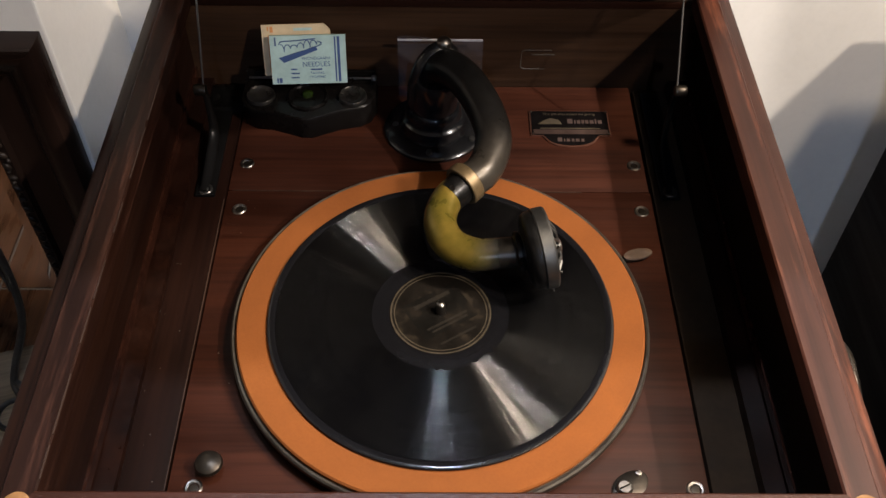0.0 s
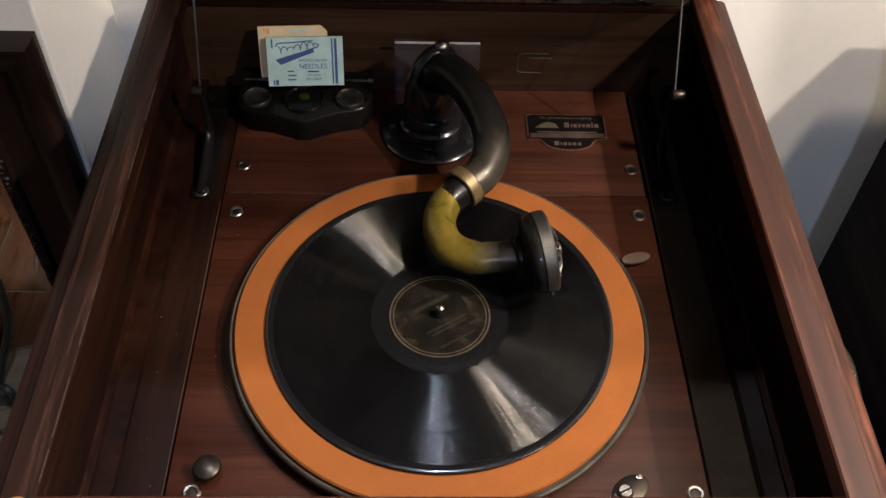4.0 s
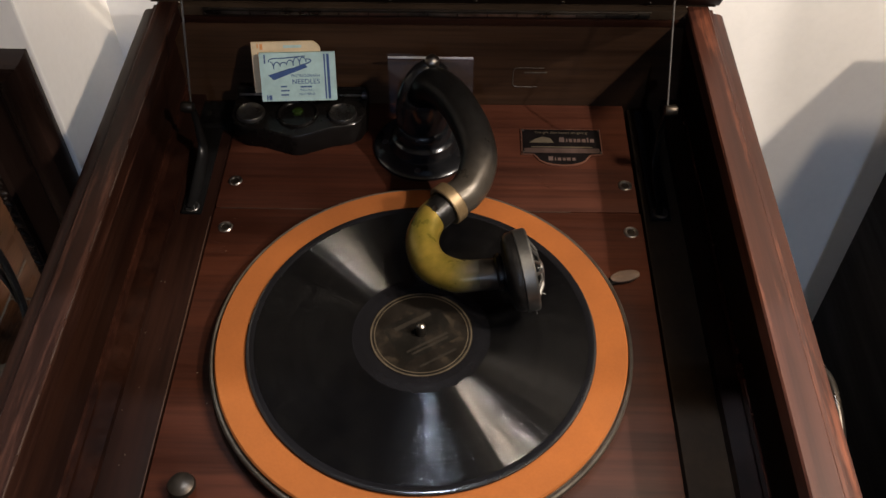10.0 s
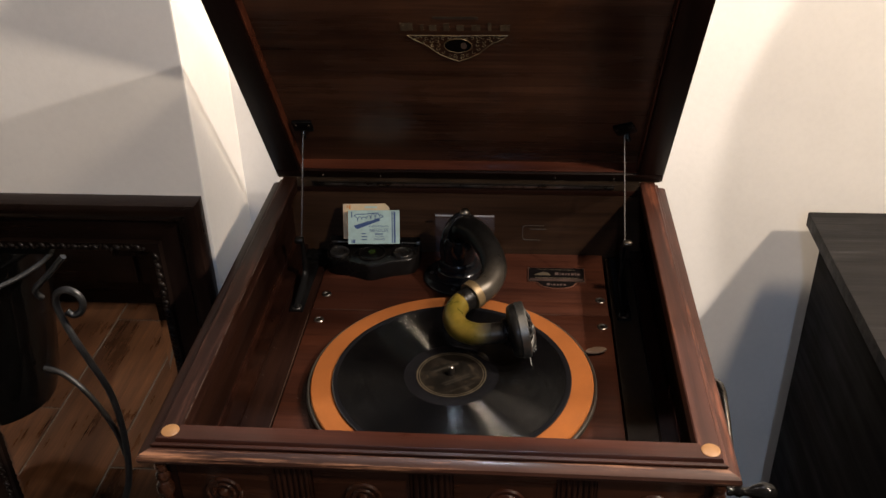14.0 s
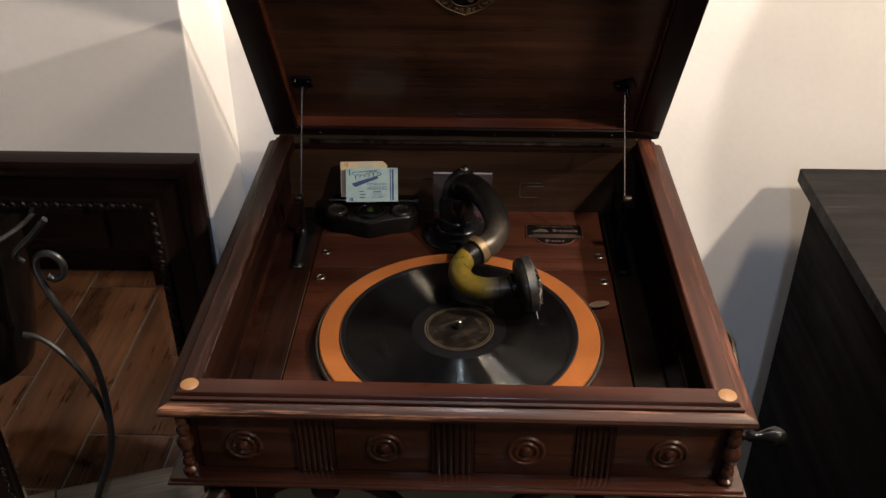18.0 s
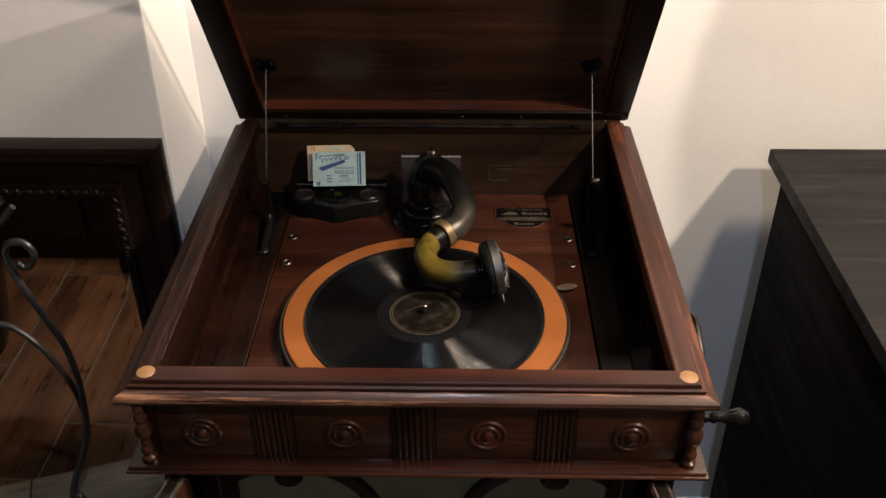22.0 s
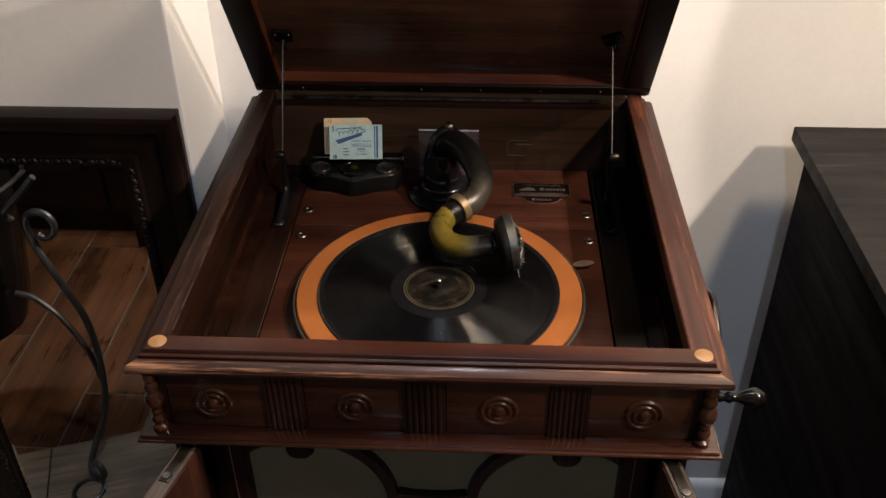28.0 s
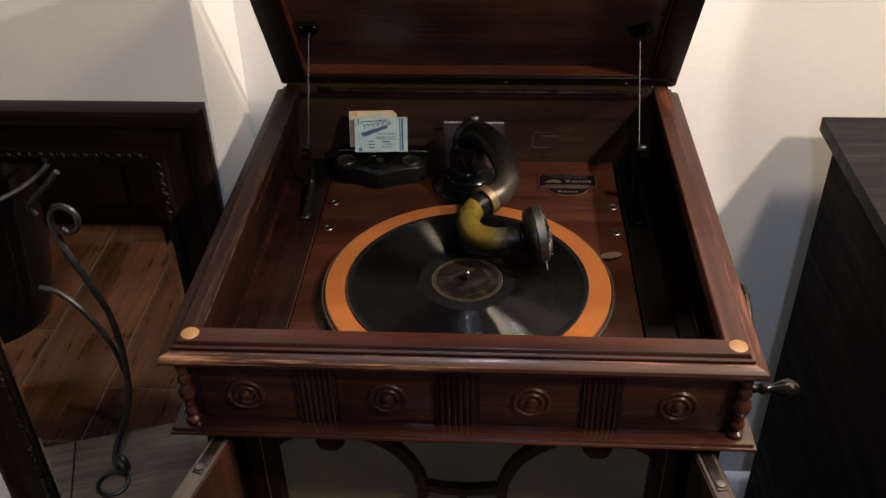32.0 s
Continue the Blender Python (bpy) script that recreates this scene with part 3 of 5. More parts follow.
# apron: panels, fluted blocks, rosettes, split columns
for x0, x1 in ((-0.2225, -0.1385), (-0.1040, -0.0200), (0.0170, 0.1040), (0.1375, 0.2255)):
    part("apron_panel", box((x0, -0.2068, 0.8212), (x1, -0.2046, 0.884), 0.0015), panel_wood, gram)
for x0, x1 in ((-0.1380, -0.1045), (-0.0195, 0.0165), (0.1045, 0.1370)):
    n = 6
    w = (x1 - x0 - 0.004) / n
    prof = [(x0, -0.2046), (x0, -0.2088), (x0 + 0.002, -0.2088)]
    for k in range(n):
        c = x0 + 0.002 + (k + 0.5) * w
        prof += [(c - w * 0.45 * math.cos(a), -0.2076 - 0.0016 * math.sin(a)) for a in np.linspace(0.1, math.pi - 0.1, 7)]
    prof += [(x1 - 0.002, -0.2088), (x1, -0.2088), (x1, -0.2046)]
    bm = bmesh.new()
    lo, hi = [bm.verts.new((x, y, 0.8212)) for x, y in prof], [bm.verts.new((x, y, 0.885)) for x, y in prof]
    for k in range(len(prof)):
        q = (k + 1) % len(prof)
        bm.faces.new((lo[k], lo[q], hi[q], hi[k]))
    bm.faces.new(lo[::-1])
    bm.faces.new(hi)
    part("fluted_block", bm, flute_wood, gram)
ROSETTE = [(0.0168, 0), (0.0168, 0.001), (0.0155, 0.0026), (0.0140, 0.0026), (0.0128, 0.0012), (0.0110, 0.0012), (0.0098, 0.0028), (0.0085, 0.0028), (0.0070, 0.0012), (0.0052, 0.0016), (0.0042, 0.0040), (0.0022, 0.0052), (0, 0.0054)]
for i in range(4):
    part("rosette", lathe(ROSETTE, 40, pose(-0.1836 + i * 0.1228, -0.2066, 0.8497, 90)), rosette_red if i == 2 else panel_wood, gram, "turned wooden rosette")
COLUMN = [(0, 0.8245), (0.0068, 0.8245), (0.0068, 0.8275), (0.004, 0.8295), (0.0060, 0.834), (0.0060, 0.837), (0.004, 0.840), (0.0050, 0.8425), (0.0050, 0.8445), (0.0042, 0.8465),
          (0.0074, 0.852), (0.0082, 0.8565), (0.0074, 0.861), (0.0045, 0.865), (0.0064, 0.869), (0.0064, 0.872), (0.0042, 0.8755), (0.0058, 0.880), (0.0052, 0.885), (0, 0.885)]
for sx in (-1, 1):
    part("corner_block", box((0.001 + sx * 0.2325 - 0.0085, -0.2055, 0.8212), (0.001 + sx * 0.2325 + 0.0085, -0.19, 0.8865), 0.001), wood_z, gram)
    part("split_column", lathe([(r, 0.885 - (0.885 - z) * 1.055) for r, z in COLUMN], 20, pose(0.001 + sx * 0.2350, -0.2095, 0)), panel_wood, gram, "turned half column with beads")
part("lower_moulding", sweep([(-0.2335, 0.285, 0.8118), (-0.2335, -0.204, 0.8118), (0.2340, -0.204, 0.8118), (0.2340, 0.285, 0.8118)],
     [(-0.008, 0), (0.0160, 0), (0.0182, 0.0010), (0.0190, 0.0026), (0.0184, 0.0042), (0.0166, 0.0048), (0.0161, 0.0055), (0.0166, 0.0064), (0.0158, 0.0076), (0.0135, 0.0080), (0.0070, 0.0086), (-0.008, 0.0090)]), glossy_wood, gram)

# motor board
board = part("motor_board", box((-0.1803, -0.1845, 0.785), (0.1785, 0.1415, DECK), 0.0012), deck_wood, gram, "reddish polished mahogany motor board")
part("rear_board", box((-0.1803, 0.1425, 0.785), (0.1775, 0.2795, DECK), 0.0012), deck_wood, gram)
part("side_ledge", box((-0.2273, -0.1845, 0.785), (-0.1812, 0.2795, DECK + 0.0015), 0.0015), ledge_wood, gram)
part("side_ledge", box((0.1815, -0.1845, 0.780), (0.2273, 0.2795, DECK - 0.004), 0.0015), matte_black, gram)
CUP = [(0.0062, -0.0008), (0.0062, 0.0004), (0.0052, 0.0012), (0.0038, 0.0010), (0.0030, -0.0004)]
for x, y in ((-0.1683, 0.1741), (0.1688, 0.1741), (-0.1676, 0.1199), (0.168, 0.1199), (-0.163, -0.1305), (0.169, -0.1305)):
    ring = part("screw_cup", lathe(CUP, 24, pose(x, y, DECK), loop=True), nickel, board, "nickel cup washer")
    part("screw_head", lathe([(0.003, -0.0006), (0.003, 0.0002), (0, 0.0005)], 16, pose(x, y, DECK)), bronze, ring)
part("push_knob", lathe([(0.0035, 0), (0.0035, 0.005), (0.0085, 0.0068), (0.0095, 0.0088), (0.0086, 0.0113), (0.005, 0.0130), (0, 0.0135)], 36, pose(-0.1535, -0.1175, DECK)), bronze, board, "domed dark bronze knob")
plate = part("speed_plate", lathe([(0.0125, 0), (0.0125, 0.001), (0.0115, 0.0014), (0, 0.0014)], 32, pose(0.126, -0.128, DECK + 0.0003, 0, 0, 35) @ Matrix.Diagonal((1.12, 0.72, 1, 1))), bronze, board, "dark oval speed control plate")
part("plate_screw", lathe([(0.0024, 0), (0.002, 0.0012), (0, 0.0016)], 14, pose(0.1325, -0.1195, DECK + 0.0016)), nickel, plate)
regulator = part("regulator", lathe([(0.0055, 0), (0.0055, 0.0025), (0.0042, 0.004), (0, 0.004)], 20, pose(0.1215, -0.131, DECK + 0.0016)), nickel, plate)
part("slot", box((-0.004, -0.0006, 0), (0.004, 0.0006, 0.0008)), bakelite, regulator).matrix_local = pose(0.1215, -0.131, DECK + 0.0052, 0, 0, 25)
brake = part("brake_lever", box((-0.012, -0.003, 0), (0.012, 0.003, 0.003), 0.001), bakelite, board)
brake.matrix_local = pose(0.152, 0.0675, DECK, 0, 0, 15)
part("brake_pad", lathe([(0.0105, 0.003), (0.0105, 0.0042), (0.0095, 0.0048), (0, 0.0048)], 28, pose(0.006, 0.0012, 0) @ Matrix.Diagonal((1.15, 0.52, 1, 1))), ivory, brake, "pale oval brake pad")

for lo, hi in (((-0.1820, -0.180, DECK + 0.0011), (-0.1812, 0.130, DECK + 0.0017)), ((-0.2268, -0.183, DECK + 0.0012), (-0.2261, 0.110, DECK + 0.0018)), ((-0.176, 0.1416, DECK - 0.0008), (0.120, 0.1422, DECK + 0.0001))):
    part("edge_wear", box(lo, hi), dull_wear, board, "pale worn line along the board's edge", smooth=False)
rng = random.Random(8)
for x, y, a, n in ((0.098, 0.178, -25, 4), (-0.170, 0.098, 4, 6), (-0.172, 0.108, -6, 4), (0.128, -0.02, 70, 3)):
    for k in range(n):
        L = rng.uniform(0.004, 0.011)
        sc = part("scratch", box((-L / 2, -0.00016, 0), (L / 2, 0.00016, 0.0001)), worn_wood, board, smooth=False)
        sc.matrix_local = pose(x + rng.uniform(-0.006, 0.006), y + rng.uniform(-0.008, 0.008), DECK + 0.0001, 0, 0, a + rng.uniform(-12, 12))

bm = bmesh.new()
cr = random.Random(5)
rows = [[bm.verts.new((-0.2165 + 0.0375 * i / 9, 0.236 + 0.040 * j / 9, DECK + 0.0035 + (cr.uniform(0.0, 0.0035) if 0 < i < 9 and 0 < j < 9 else -0.001))) for i in range(10)] for j in range(10)]
for r1, r2 in zip(rows, rows[1:]):
    for k in range(9):
        bm.faces.new((r1[k], r1[k + 1], r2[k + 1], r2[k]))
bmesh.ops.solidify(bm, geom=bm.faces[:], thickness=0.0018)
part("corner_pad", bm, cast_black, gram, "crumpled black pad in the rear corner")
cr = random.Random(17)
dust = paint("pale_dust", (0.17, 0.15, 0.125), 0.9)
for k in range(18):
    x, y = (cr.uniform(-0.222, -0.186), cr.uniform(-0.16, 0.06)) if k % 3 else (cr.uniform(-0.176, -0.150), cr.uniform(-0.10, 0.14))
    bm = bmesh.new()
    bmesh.ops.create_icosphere(bm, subdivisions=1, radius=cr.uniform(0.00025, 0.0005), matrix=Matrix.Translation((x, y, DECK + (0.0017 if x < -0.182 else 0.0002))) @ Matrix.Diagonal((1, cr.uniform(0.5, 1.6), 0.4, 1)))
    part("speck", bm, dust, board, smooth=False)
# name plate: lacquered metal with a rounded tab below
NP = Matrix.Translation((0.117, 0.2265, DECK + 0.0002))
outline = [(-0.036, 0.0175), (0.036, 0.0175), (0.036, -0.0155), (0.0255, -0.0160)] + [(0.0225 * math.cos(a), -0.019 - 0.0110 * math.sin(a)) for a in np.linspace(0.15, math.pi - 0.15, 12)] + [(-0.0255, -0.0160), (-0.036, -0.0155)]


def plate_mesh(pts, z0, z1, m):
    bm = bmesh.new()
    lo = [bm.verts.new(m @ Vector((x, y, z0))) for x, y in pts]
    hi = [bm.verts.new(m @ Vector((x, y, z1))) for x, y in pts]
    bm.faces.new(lo[::-1])
    bm.faces.new(hi)
    for k in range(len(pts)):
        bm.faces.new((lo[k], lo[(k + 1) % len(pts)], hi[(k + 1) % len(pts)], hi[k]))
    return bm


name_plate = part("name_plate", plate_mesh(outline, 0, 0.0012, NP), plate_copper, gram, "copper-edged black maker's plate")
inner = [(x * 0.968, (y + 0.001) * 0.955 - 0.001) for x, y in outline]
part("plate_face", plate_mesh(inner, 0.0012, 0.0015, NP), plate_black, name_plate)
part("plate_strip", plate_mesh([(-0.0335, -0.0083), (0.0335, -0.0083), (0.0335, -0.0142), (-0.0335, -0.0142)], 0.0015, 0.0018, NP), plate_strip, name_plate)
for x, y, w, h in ((0.0, -0.0066, 0.054, 0.0012),):
    part("maker_line", plate_mesh([(x - w / 2, y - h / 2), (x + w / 2, y - h / 2), (x + w / 2, y + h / 2), (x - w / 2, y + h / 2)], 0.0015, 0.0017, NP), gilt_dim, name_plate)
for y, h, xs in ((0.0, 0.0062, ((0.0005, 0.0046), (0.0050, 0.0012), (0.0083, 0.0030), (0.0122, 0.0024), (0.0158, 0.0028), (0.0202, 0.0034), (0.0238, 0.0014), (0.0276, 0.0036))), (-0.0238, 0.0050, ((-0.0105, 0.0040), (-0.0064, 0.0012), (-0.0030, 0.0030), (0.0012, 0.0024), (0.0052, 0.0034), (0.0098, 0.0028)))):
    for k, (x, w) in enumerate(xs):
        t = h if k in (0, 6) else h * 0.72
        part("maker_mark", plate_mesh([(x - w / 2, y), (x + w / 2, y), (x + w / 2, y + t), (x - w / 2, y + t)], 0.0015, 0.0017, NP), plate_pink, name_plate)
part("emblem", plate_mesh([(-0.029, -0.001), (-0.024, -0.001), (-0.007, -0.001), (-0.010, 0.005), (-0.017, 0.007), (-0.023, 0.004)], 0.0015, 0.0017, NP), gilt_dim, name_plate)
for sx in (-1, 1):
    for y in (0.0155, -0.0135):
        part("plate_pin", lathe([(0.0011, 0.0014), (0.0009, 0.0022), (0, 0.0025)], 10, NP @ pose(sx * 0.0343, y, 0)), nickel, name_plate)


def text(body, size, m, mtl, parent, name="lettering", thick=0.0001, label=""):
    cu = bpy.data.curves.new(name, "FONT")
    cu.body, cu.size, cu.align_x, cu.align_y, cu.extrude = body, size, "CENTER", "CENTER", thick
    tmp = bpy.data.objects.new(name, cu)
    me = bpy.data.meshes.new_from_object(tmp)
    bpy.data.objects.remove(tmp)
    me.materials.clear()
    me.materials.append(mtl)
    me.transform(m)
    ob = new(name, me)
    ob.parent = parent
    if label:
        ob["label"] = label
    return ob


text("The gift that keeps on giving", 0.0042, NP @ pose(0, 0.0125, 0.0016), gilt_dim, name_plate)

# ---- lid ----
LID = Matrix(((1, 0, 0, 0.001), (0, -0.545, -0.838, 0.2885), (0, 0.838, -0.545, RIM), (0, 0, 0, 1)))
lid = part("lid", box((-0.213, 0.017, -0.028), (0.213, 0.463, -0.017)), lid_wood, gram, "dark figured mahogany lid panel")
lid.matrix_local = LID
for name, lo, hi, mtl in (("lid_rail", (-0.2455, 0.0, -0.030), (0.2455, 0.0165, 0.0), wood_x), ("lid_rail", (-0.2455, 0.463, -0.030), (0.2455, 0.488, 0.0), lid_rail_wood),
                          ("lid_stile", (-0.2455, 0.0168, -0.030), (-0.2135, 0.4628, 0.0), wood_y), ("lid_stile", (0.2135, 0.0168, -0.030), (0.2455, 0.4628, 0.0), wood_y)):
    part(name, box(lo, hi, 0.0015), mtl, lid)
part("inner_bead", box((-0.2132, 0.0166, -0.0168), (0.2132, 0.0185, -0.003), 0.0006), ledge_red, lid, "reddish polished inner edge of the lid")
for sx in (-1, 1):
    part("inner_bead", box((sx * 0.2124 - 0.0009, 0.0187, -0.0168), (sx * 0.2124 + 0.0009, 0.4626, -0.003), 0.0006), ledge_red, lid, "reddish polished inner edge of the lid")
for k in range(6):
    part("hinge_screw", lathe([(0.0022, 0), (0.0018, 0.0010), (0, 0.0013)], 12, pose(-0.185 + k * 0.074, 0.006, 0.0)), bronze, lid)
# gilt transfer inside the lid, maker's name as plain blocks
V0, ZP = 0.270, -0.0168
for x, w, h in ((-0.0515, 0.018, 0.0145), (-0.0355, 0.0045, 0.012), (-0.0245, 0.0105, 0.011), (-0.0105, 0.0085, 0.0135), (0.0035, 0.0105, 0.011), (0.0195, 0.0125, 0.011), (0.0335, 0.0048, 0.0145), (0.0490, 0.0135, 0.011)):
    part("maker_mark", box((x - w * 0.36, V0 + 0.005, ZP), (x + w * 0.36, V0 + 0.003 + h, ZP + 0.0003)), dim_gilt_bar, lid, "plain gilt bar of the maker's transfer")
part("maker_line", box((-0.024, V0 + 0.023, ZP), (0.022, V0 + 0.027, ZP + 0.0003)), gilt_dim, lid)
bm = bmesh.new()


def curl(x, y, r, a0, sgn, turns=4.6, wire=0.00042):
    tube([(x + sgn * r * (1 - t / (turns * 1.35)) * math.cos(a0 + t), y + r * (1 - t / (turns * 1.35)) * math.sin(a0 + t), ZP + 0.0002) for t in np.linspace(0, turns, 12)], wire, 4, bm)


# a drop-shaped lattice of paired curls, widest at the top
for row, (v, half) in enumerate(((0.0035, 0.047), (0.0095, 0.037), (0.0155, 0.030), (0.0215, 0.025), (0.0275, 0.020), (0.0330, 0.013), (0.0375, 0.006))):
    n = max(1, round(half / 0.0058))
    for k in range(n):
        x = half * (k + 0.5) / n
        if x < 0.0165 and 0.006 < v < 0.031:
            continue
        for sgn in (-1, 1):
            curl(sgn * x, V0 - 0.003 - v, 0.0027, 0.7 + row + k * 1.9, sgn)
for sgn in (-1, 1):
    tube([(sgn * x, V0 - 0.003 - v, ZP + 0.0002) for x, v in ((0.052, -0.0005), (0.044, 0.0075), (0.034, 0.014), (0.027, 0.0225), (0.020, 0.031), (0.010, 0.0375), (0.0, 0.0425))], 0.0005, 5, bm)
    tube([(sgn * 0.052, V0 - 0.0025, ZP + 0.0002), (sgn * 0.02, V0 - 0.0025, ZP + 0.0002), (0, V0 - 0.0035, ZP + 0.0002)], 0.0005, 5, bm)
part("scrollwork", bm, filigree_gilt, lid, "dim gilt filigree scrollwork")
part("emblem", lathe([(0.0145, 0), (0.0145, 0.0004), (0, 0.0004)], 32, pose(0.0, V0 - 0.019, ZP) @ Matrix.Diagonal((1, 0.78, 1, 1))), plate_black, lid, "dark oval emblem")
part("emblem_ring", tube([(0.0145 * math.cos(a), V0 - 0.019 + 0.0113 * math.sin(a), ZP + 0.0004) for a in np.linspace(0, 2 * math.pi, 33)], 0.0006, 6), gilt, lid)
part("emblem_mark", lathe([(0.004, 0.0004), (0.004, 0.0007), (0, 0.0007)], 12, pose(0.006, V0 - 0.019, ZP) @ Matrix.Diagonal((0.8, 1.3, 1, 1))), ivory, lid)

# lid stays: rod, upper fitting on the lid, spring arm on the ledge
for sx, bx, by, bz in ((-1, -0.198, 0.196, 0.864), (1, 0.194, 0.188, 0.873)):
    top = LID @ Vector((sx * 0.192 - 0.003, 0.094, -0.0155))
    stay = part("stay_rod", tube([(bx, by, bz), top + Vector((0, -0.004, -0.004))], 0.00085, 10), rod_steel, gram, "thin steel lid stay rod")
    fit = part("stay_fitting", box((-0.012, -0.010, 0), (0.012, 0.010, 0.004), 0.0015), black_iron, lid)
    fit.matrix_local = pose(sx * 0.192 - 0.003, 0.098, -0.0168, 0, 0, 24 if sx > 0 else 0)
    for dx in (-0.008, 0.008):
        part("fitting_screw", lathe([(0.0022, 0.004), (0.0016, 0.0054), (0, 0.0056)], 10, pose(dx, 0.004, 0)), bronze, fit)
    part("fitting_eye", tube([(0, -0.006, 0.004), (0, -0.009, 0.009), (0, -0.014, 0.009)], 0.003, 10), black_iron, fit)
    part("stay_pivot", lathe([(0.0042, -0.005), (0.0048, -0.003), (0.0048, 0.003), (0.0042, 0.005)], 18, pose(bx + sx * 0.003, by, bz, 0, 90, 0)), bronze, stay)
    part("spring_arm", tube(smooth_path([(bx, by + 0.002, bz - 0.002), (bx, by + 0.004, bz - 0.026), (bx, by + 0.001, DECK + 0.016), (bx, 0.172, DECK + 0.0075), (bx, 0.136, DECK + 0.0035)]), lerp_list([0.0026, 0.0036, 0.0048, 0.0054, 0.0050], 33), 14, flat=0.45), black_iron, stay)
    part("stay_plate", box((bx - 0.0085, 0.132, DECK + 0.0005), (bx + 0.0085, 0.268, DECK + 0.004), 0.0015), black_iron, stay)
    part("stay_washer", lathe(CUP, 24, pose(bx, 0.1385, DECK + 0.0042), loop=True), cup_metal, stay)
    part("stay_screw", lathe([(0.0030, 0.004), (0.0027, 0.0050), (0.0015, 0.0056), (0, 0.0057)], 18, pose(bx, 0.1385, DECK)), gunmetal, stay)

# ---- turntable, record ----
turntable = part("turntable", lathe([(0, 0.003), (0.148, 0.003), (0.1525, 0.006), (0.1538, 0.0100), (0.1536, 0.0136), (0.1524, 0.0147), (0.1510, 0.0143), (0.1500, 0.0125), (0, 0.0125)], 128, pose(0, 0, DECK)), platter_metal, gram, "nickel-rimmed turntable platter")
part("felt_pad", lathe([(0.1494, 0.0126), (0.1497, 0.0160), (0.1485, 0.0175), (0, 0.0175)], 128, pose(0, 0, DECK)), felt, turntable, "orange felt turntable covering")
record = tagged(part("record", lathe([(0, 0.0), (0.126, 0.0), (0.127, 0.0010), (0.1266, 0.0020), (0.1245, 0.0026), (0.1215, 0.0022), (0.1212, 0.0020), (0.050, 0.0020), (0.047, 0.0018), (0.0455, 0.0020), (0.0425, 0.0022), (0.041, 0.0019), (0, 0.0019)], 160), shellac), "black shellac record with a dark faded label on the turntable", "record")
record.matrix_world = pose(0, 0, DECK + 0.0178)
part("groove_band", lathe([(0.0505, 0.0021), (0.0505, 0.00235), (0.1208, 0.00235), (0.1208, 0.0021)], 160, loop=True), groove_mat, record, "finely grooved playing surface")
disc = part("label", lathe([(0.0375, 0.0019), (0.0375, 0.0023), (0, 0.0023)], 96), label_brown, record, "dark worn paper label")
for r, w in ((0.0365, 0.0005), (0.0340, 0.00035)):
    part("gilt_ring", lathe([(r - w, 0.0023), (r - w, 0.0025), (r + w, 0.0025), (r + w, 0.0023)], 96, loop=True), gilt_dim, disc)
part("printed_block", box((-0.0225, -0.0165, 0.0023), (0.0225, 0.0185, 0.00236), 0.0), label_dark, disc, "darkened printed centre of the label")
for y, w, h in ((0.0125, 0.030, 0.0036), (-0.009, 0.034, 0.0020), (-0.0125, 0.030, 0.0018), (-0.0245, 0.030, 0.0018)):
    part("label_print", box((-w / 2, y - h / 2, 0.00236), (w / 2, y + h / 2, 0.00242)), label_ink, disc)
disc.matrix_local = pose(0, 0, 0, 0, 0, 32)
part("spindle", lathe([(0.0035, 0.01), (0.0035, 0.0275), (0.003, 0.0300), (0.0015, 0.0312), (0, 0.0315)], 20, pose(0, 0, DECK)), nickel, turntable)

# ---- tone arm ----
base = part("tone_arm_base", lathe([(0.0445, 0), (0.0445, 0.0025), (0.0415, 0.005), (0.031, 0.0065), (0.0295, 0.009), (0.0285, 0.016), (0.026, 0.0185), (0.0245, 0.019), (0.0235, 0.026), (0.0215, 0.0285), (0.0205, 0.0285), (0.0200, 0.055), (0.018, 0.060), (0, 0.060)], 56, pose(-0.006, 0.2205, DECK)), black_japan, gram, "stepped black tone arm base")
for a in (-100, -30, 40, 110, 180):
    part("base_screw", lathe([(0.003, 0), (0.0026, 0.0016), (0, 0.0022)], 14, pose(-0.004 + 0.0365 * math.cos(radians(a)), 0.2195 + 0.0365 * math.sin(radians(a)), DECK + 0.0052)), gunmetal, base)
part("yoke", tube(smooth_path([(-0.024, 0.214, 0.826), (-0.0255, 0.214, 0.845), (-0.021, 0.217, 0.868), (-0.010, 0.222, 0.884), (0.002, 0.2275, 0.8865), (0.011, 0.229, 0.880), (0.017, 0.230, 0.866)]), 0.0028, 10, flat=1.9), black_japan, base)
part("yoke_screw", lathe([(0.0060, -0.005), (0.0066, -0.001), (0.0064, 0.002), (0.0050, 0.0045), (0.0022, 0.0060), (0, 0.0062)], 8, pose(0.002, 0.2278, 0.8885, 10, 0, 20)), nickel, base)
ARM_PATH = [(-0.003, 0.224, 0.848), (-0.002, 0.222, 0.862), (0.002, 0.216, 0.872), (0.011, 0.206, 0.8775), (0.0241, 0.1864, 0.8775), (0.0368, 0.1571, 0.873), (0.0410, 0.131, 0.867), (0.0330, 0.107, 0.861), (0.0179, 0.0945, 0.858)]
arm = part("tone_arm", tube(smooth_path(ARM_PATH), lerp_list([0.0165, 0.0165, 0.016, 0.0155, 0.015, 0.0148, 0.0145, 0.0142, 0.0138], 65), 28), worn_metal, gram, "blackened tone arm tube worn to brass")
NECK = [(0.0179, 0.0945, 0.858), (0.0046, 0.0799, 0.8555), (-0.0009, 0.059, 0.853), (0.0066, 0.0388, 0.852), (0.0243, 0.0280, 0.853), (0.0443, 0.0269, 0.8555)]
